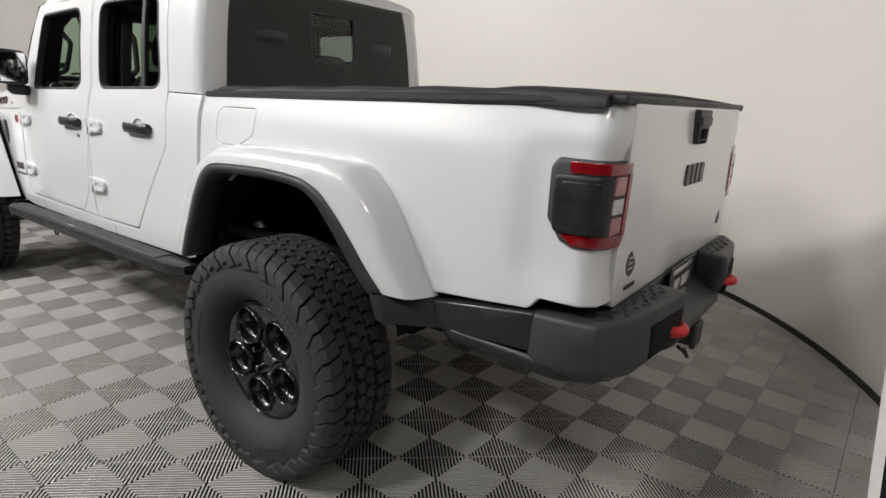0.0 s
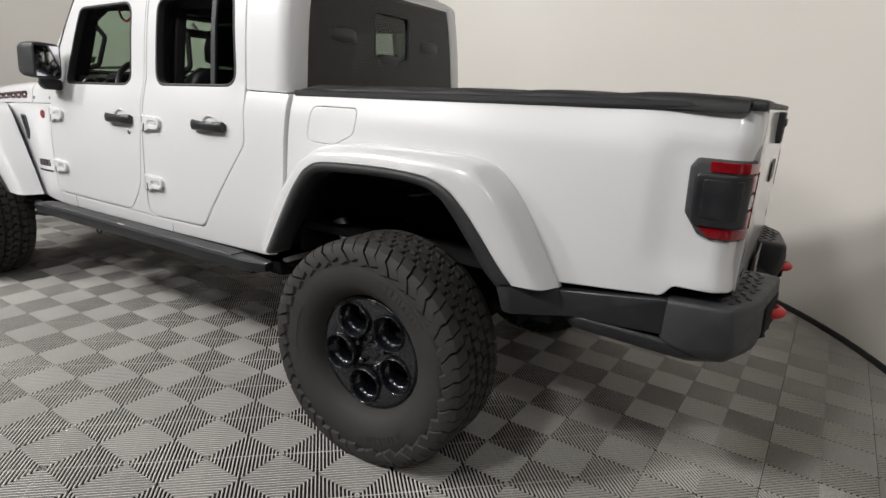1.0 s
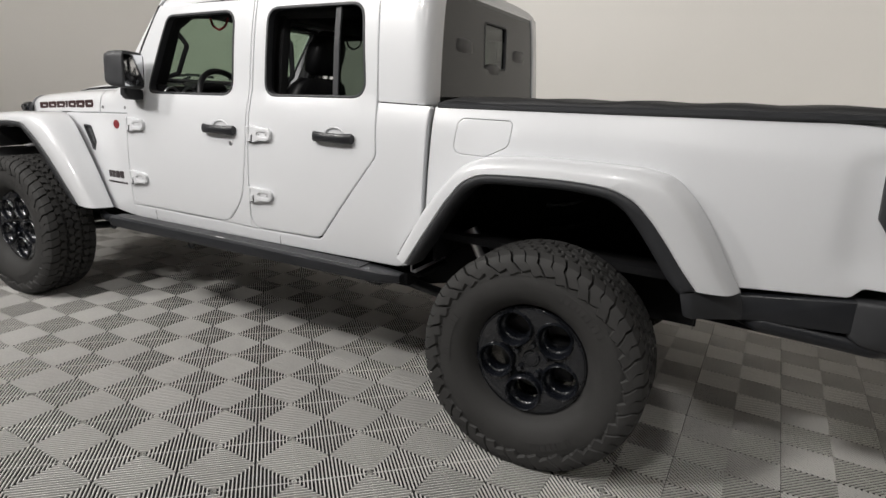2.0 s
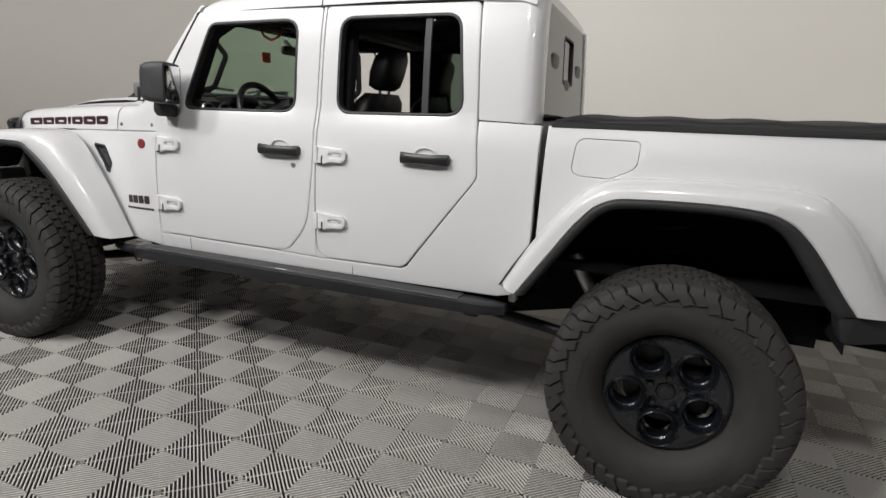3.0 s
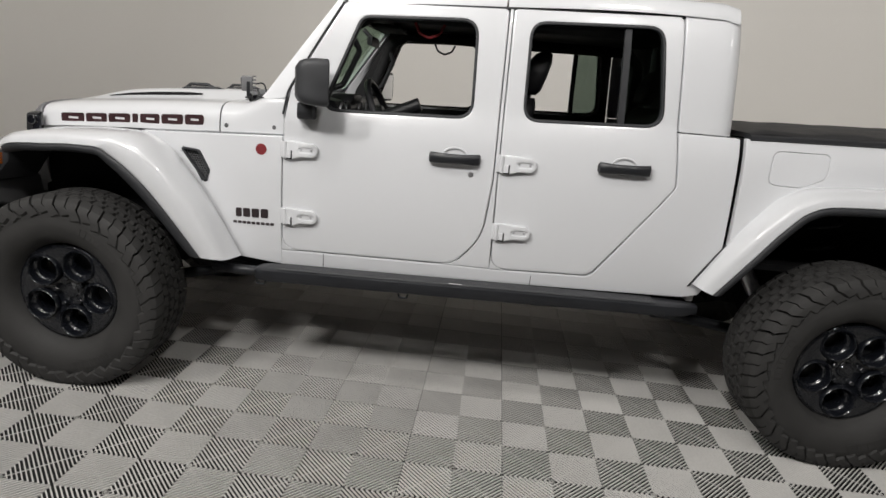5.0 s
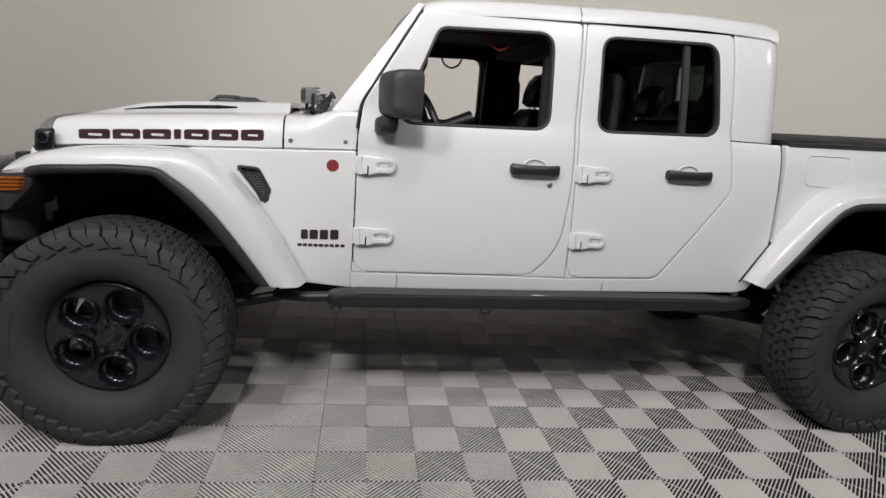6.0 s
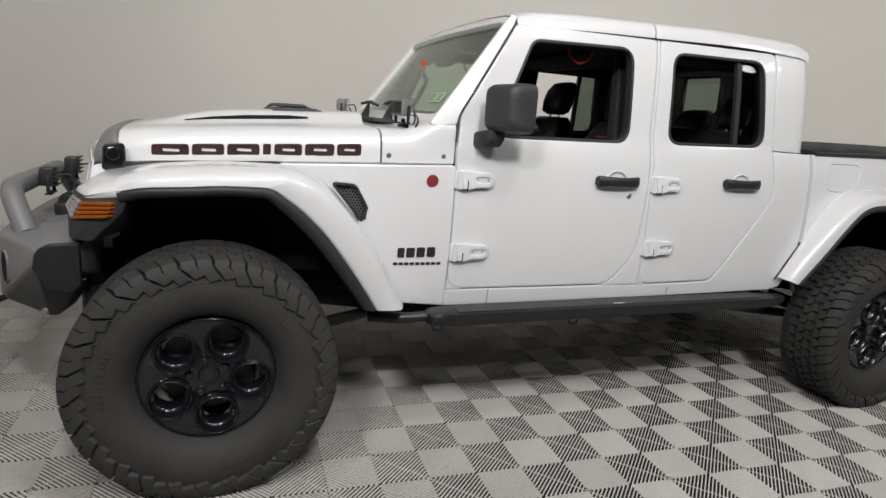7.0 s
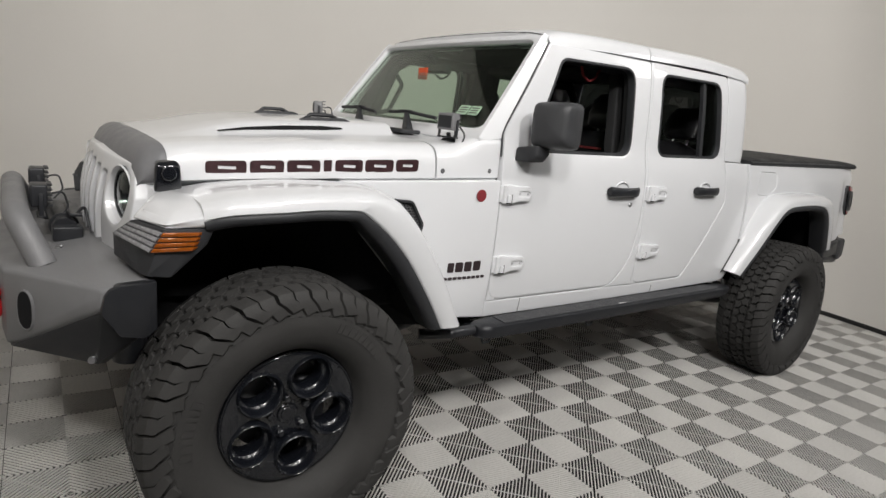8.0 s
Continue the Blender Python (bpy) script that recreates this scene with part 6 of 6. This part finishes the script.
for u0 in (-0.575, -0.505):
    stk = part("windscreen_sticker", panel(screen_m, outline([(u0, 0.085), (u0 + 0.062, 0.085), (u0 + 0.062, 0.135), (u0, 0.135)], 0.004), thick=0.013, edge=0.0006, lift=-0.011), STICKER, screen_frame, "pale green windscreen sticker")
    for k in range(3):
        part("sticker_bar", panel(screen_m, outline([(u0 + 0.008, 0.094 + 0.013 * k), (u0 + 0.054, 0.094 + 0.013 * k), (u0 + 0.054, 0.100 + 0.013 * k), (u0 + 0.008, 0.100 + 0.013 * k)], 0.001), thick=0.0108, edge=0.0003, lift=-0.0105), EMBLEM_DARK, stk)

# ---- under the truck ----
for s in (-1, 1):
    part("frame_rail", loft([[(x, s * 0.42 + dy, z + dz) for dy, dz in ((-0.04, -0.06), (0.04, -0.06), (0.04, 0.06), (-0.04, 0.06))] for x, z in ((-3.85, 0.62), (-3.0, 0.60), (-2.6, 0.545), (-0.7, 0.545), (-0.3, 0.64), (0.4, 0.66), (1.15, 0.64))]), DARK, truck)
    part("body_mount", hull([(-0.80, s * 0.56, 0.62), (-0.66, s * 0.56, 0.62), (-0.80, s * 0.73, 0.62), (-0.66, s * 0.73, 0.62), (-0.76, s * 0.60, 0.53), (-0.68, s * 0.60, 0.53), (-0.76, s * 0.70, 0.54), (-0.68, s * 0.70, 0.54)], 0.01), DARK, truck)
    rear_shock = joined(rod((-0.146, s * 0.60, 0.42), (-0.54, 0, 0.84), 0.026, 0.30, 18), rod((-0.30, s * 0.60, 0.66), (-0.54, 0, 0.84), 0.034, 0.22, 18))
    part("rear_shock", rear_shock, METAL, truck, "silver shock absorber")
    part("spring", tube([(-0.02 + 0.075 * math.cos(a * 0.7), s * 0.52 + 0.075 * math.sin(a * 0.7), 0.52 + 0.0115 * a) for a in range(0, 46)], 0.009, 6, 0.0), STEEL_DARK, truck)
    part("front_shock", joined(rod((-3.33, s * 0.56, 0.50), (0.06, -s * 0.06, 1), 0.028, 0.30, 16), rod((-3.31, s * 0.54, 0.80), (0.06, -s * 0.06, 1), 0.014, 0.26, 12), *[moved(turned([(0.024, -0.004), (0.030, 0.0), (0.024, 0.004)], 16), Matrix.Translation((-3.31 + 0.0012 * k * 10, s * 0.54, 0.82 + 0.022 * k)) @ pose(0, 0, 0, 90)) for k in range(9)]), STEEL_BLACK, truck)
    part("front_spring", tube([(-3.46 + 0.07 * math.cos(a * 0.7), s * 0.47 + 0.07 * math.sin(a * 0.7), 0.52 + 0.0115 * a) for a in range(0, 46)], 0.009, 6, 0.0), STEEL_DARK, truck)
    part("control_arm", tube([(-0.10, s * 0.50, 0.40), (-0.85, s * 0.50, 0.50)], 0.026), STEEL_DARK, truck)
    part("control_arm", tube([(-3.36, s * 0.48, 0.38), (-2.62, s * 0.42, 0.52)], 0.026), STEEL_DARK, truck)
    part("bump_stop", joined(rod((-3.86, s * 0.50, 0.53), (0, 0, 1), 0.052, 0.14, 22), rod((-3.86, s * 0.50, 0.66), (0, 0, 1), 0.035, 0.06, 18)), STEEL_DARK, truck)
for x, d in ((-3.463, 0.20), (0.0, 0.0)):
    part("axle", joined(rod((x, -0.70, 0.436), (0, 1, 0), 0.042, 1.40, 18), hull([(x + 0.13 * math.cos(a), d + dy, 0.43 + 0.15 * math.sin(a)) for a in (2 * math.pi * k / 10 for k in range(10)) for dy in (-0.09, 0.09)], 0.02)), DARK, truck)
part("drive_shaft", tube([(-1.9, 0.05, 0.56), (-0.12, 0.0, 0.46)], 0.035), DARK, truck)
part("gearbox", hull([(-2.7, -0.18, 0.50), (-2.7, 0.20, 0.50), (-1.7, -0.12, 0.48), (-1.7, 0.20, 0.48), (-2.7, -0.18, 0.66), (-2.7, 0.20, 0.66), (-1.7, -0.12, 0.64), (-1.7, 0.20, 0.64)], 0.03), DARK, truck)
part("fuel_tank", block(-1.65, -0.75, -0.36, -0.08, 0.46, 0.62, 0.03), DARK, truck)
part("muffler", joined(block(0.55, 1.02, -0.30, 0.30, 0.58, 0.72, 0.05), tube([(0.6, -0.25, 0.64), (0.2, -0.30, 0.72), (-0.8, 0.30, 0.58), (-2.5, 0.30, 0.55)], 0.03)), DARK, truck)
part("floor_pan", joined(block(-2.62, -0.60, -0.70, 0.70, 0.600, 0.618, 0.004), block(-0.60, 1.10, -0.55, 0.55, 0.76, 0.78, 0.004), block(-3.80, -2.60, -0.46, 0.46, 0.66, 0.70, 0.004)), DARK, truck)
part("skid_plate", hull([(-4.02, -0.25, 0.64), (-4.02, 0.25, 0.64), (-3.72, -0.25, 0.52), (-3.72, 0.25, 0.52), (-3.70, -0.25, 0.54), (-3.70, 0.25, 0.54), (-4.0, -0.25, 0.66), (-4.0, 0.25, 0.66)], 0.004), STEEL_DARK, truck)

# ---- floor of ribbed plastic tiles ----
TURN, ORIGIN, CELL = radians(-2.1), Vector((-1.8636, -1.4631, 0)), 0.2


def tile_mesh():
    """One tile of two by two cells, with ribs in rings round its middle and its corners."""
    bm = bmesh.new()
    pitch = 0.2 * math.sqrt(2) / 20
    rib = pitch * 0.30

    def clip(poly, nx, ny, c):
        out = []
        for p, q in zip(poly, poly[1:] + poly[:1]):
            dp, dq = nx * p[0] + ny * p[1] - c, nx * q[0] + ny * q[1] - c
            if dp <= 0:
                out.append(p)
            if dp * dq < 0:
                t = dp / (dp - dq)
                out.append((p[0] + t * (q[0] - p[0]), p[1] + t * (q[1] - p[1])))
        return out

    e = 0.0012
    for sx in (-1, 1):
        for sy in (-1, 1):
            h = 0.2 - e
            cell = [(0, 0), (sx * h, 0), (sx * h, sy * h), (0, sy * h)]
            k = 1 / math.sqrt(2)
            for i in range(20):
                c = (i + 0.5) * pitch
                poly = clip(clip(cell, sx * k, sy * k, c + rib / 2), -sx * k, -sy * k, -(c - rib / 2))
                if len(poly) < 3:
                    continue
                wide = 0.0003
                top = [bm.verts.new((x, y, 0.0)) for x, y in poly]
                bot = []
                for x, y in poly:
                    away = 1 if (x * sx + y * sy) * k > c else -1
                    bot.append(bm.verts.new((x + away * sx * k * wide, y + away * sy * k * wide, -0.0062)))
                bm.faces.new(top)
                n = len(top)
                for j in range(n):
                    bm.faces.new((top[j], top[(j + 1) % n], bot[(j + 1) % n], bot[j]))
            # low tie bar from ring to ring
            d, o = Vector((sx, sy)).normalized(), Vector((-sy, sx)).normalized() * 0.0014
            a, b = d * 0.012, d * 0.272
            vs = [bm.verts.new((p.x, p.y, z)) for z in (-0.0042, -0.0062) for p in (a - o, b - o, b + o, a + o)]
            bm.faces.new(vs[:4])
            for j in range(4):
                bm.faces.new((vs[j], vs[(j + 1) % 4], vs[4 + (j + 1) % 4], vs[4 + j]))
    # small boss in the middle
    ring = [[bm.verts.new((r * math.cos(2 * math.pi * j / 12), r * math.sin(2 * math.pi * j / 12), z)) for j in range(12)] for r, z in ((0.011, -0.0055), (0.011, 0.0), (0.006, 0.0), (0.005, -0.0055))]
    for a, b in zip(ring, ring[1:]):
        for j in range(12):
            bm.faces.new((a[j], a[(j + 1) % 12], b[(j + 1) % 12], b[j]))
    bmesh.ops.recalc_face_normals(bm, faces=bm.faces[:])
    me = bpy.data.meshes.new("tile")
    bm.to_mesh(me)
    bm.free()
    me.materials.append(TILE)
    return me


floor = part("floor", block(-9, 7, -9, 6, -0.0080, -0.0064, bevel=0), SLAB)
tagged(floor, "light grey ribbed plastic tiles laid as a floor", "floor", kind="structure")
_tile = tile_mesh()
near, far = [], []
for i in range(-16, 17):
    for j in range(-16, 17):
        q = Matrix.Rotation(TURN, 3, "Z") @ Vector(((2 * i + 1) * CELL, (2 * j + 1) * CELL, 0)) + ORIGIN
        d = math.hypot(q.x - MID[0], q.y - MID[1])
        if d < RADIUS + 0.28 or (q.y < 0 and q.y > -5.4 and abs(q.x + 1.2) < 4.6):
            (near if -4.4 < q.x < 2.0 and -3.2 < q.y < 3.4 else far).append(q)
near.sort(key=lambda q: abs(q.y + 1.3) + 0.3 * abs(q.x + 1.2))
far += near[300:]
for q in near[:300]:
    ob = new("tile", _tile)
    ob.parent = floor
    ob.matrix_basis = Matrix.Translation(q) @ Matrix.Rotation(TURN, 4, "Z")
co = np.empty(len(_tile.vertices) * 3)
_tile.vertices.foreach_get("co", co)
co = co.reshape(-1, 3)
polys = [tuple(p.vertices) for p in _tile.polygons]
rot = np.array(Matrix.Rotation(TURN, 3, "Z"))
allv, allf = [], []
for k, q in enumerate(far):
    allv.append(co @ rot.T + np.array(q))
    allf += [tuple(v + k * len(co) for v in p) for p in polys]
me = bpy.data.meshes.new("tile_field")
me.from_pydata(np.concatenate(allv).tolist(), [], allf)
me.materials.append(TILE)
rest = new("tile_field", me)
rest.parent = floor
rest["kind"] = "stuff"

# a scrap of paper on the tiles
scrap = part("paper_scrap", hull([(0, 0, 0.0), (0.016, 0.003, 0.0), (0.014, 0.012, 0.001), (0.002, 0.010, 0.002), (0.008, 0.006, 0.004)], 0.0006), LENS_CLEAR)
scrap.location = (-3.116, -0.952, 0.0005)
tagged(scrap, "tiny white scrap of paper on the ribbed floor", "scrap")
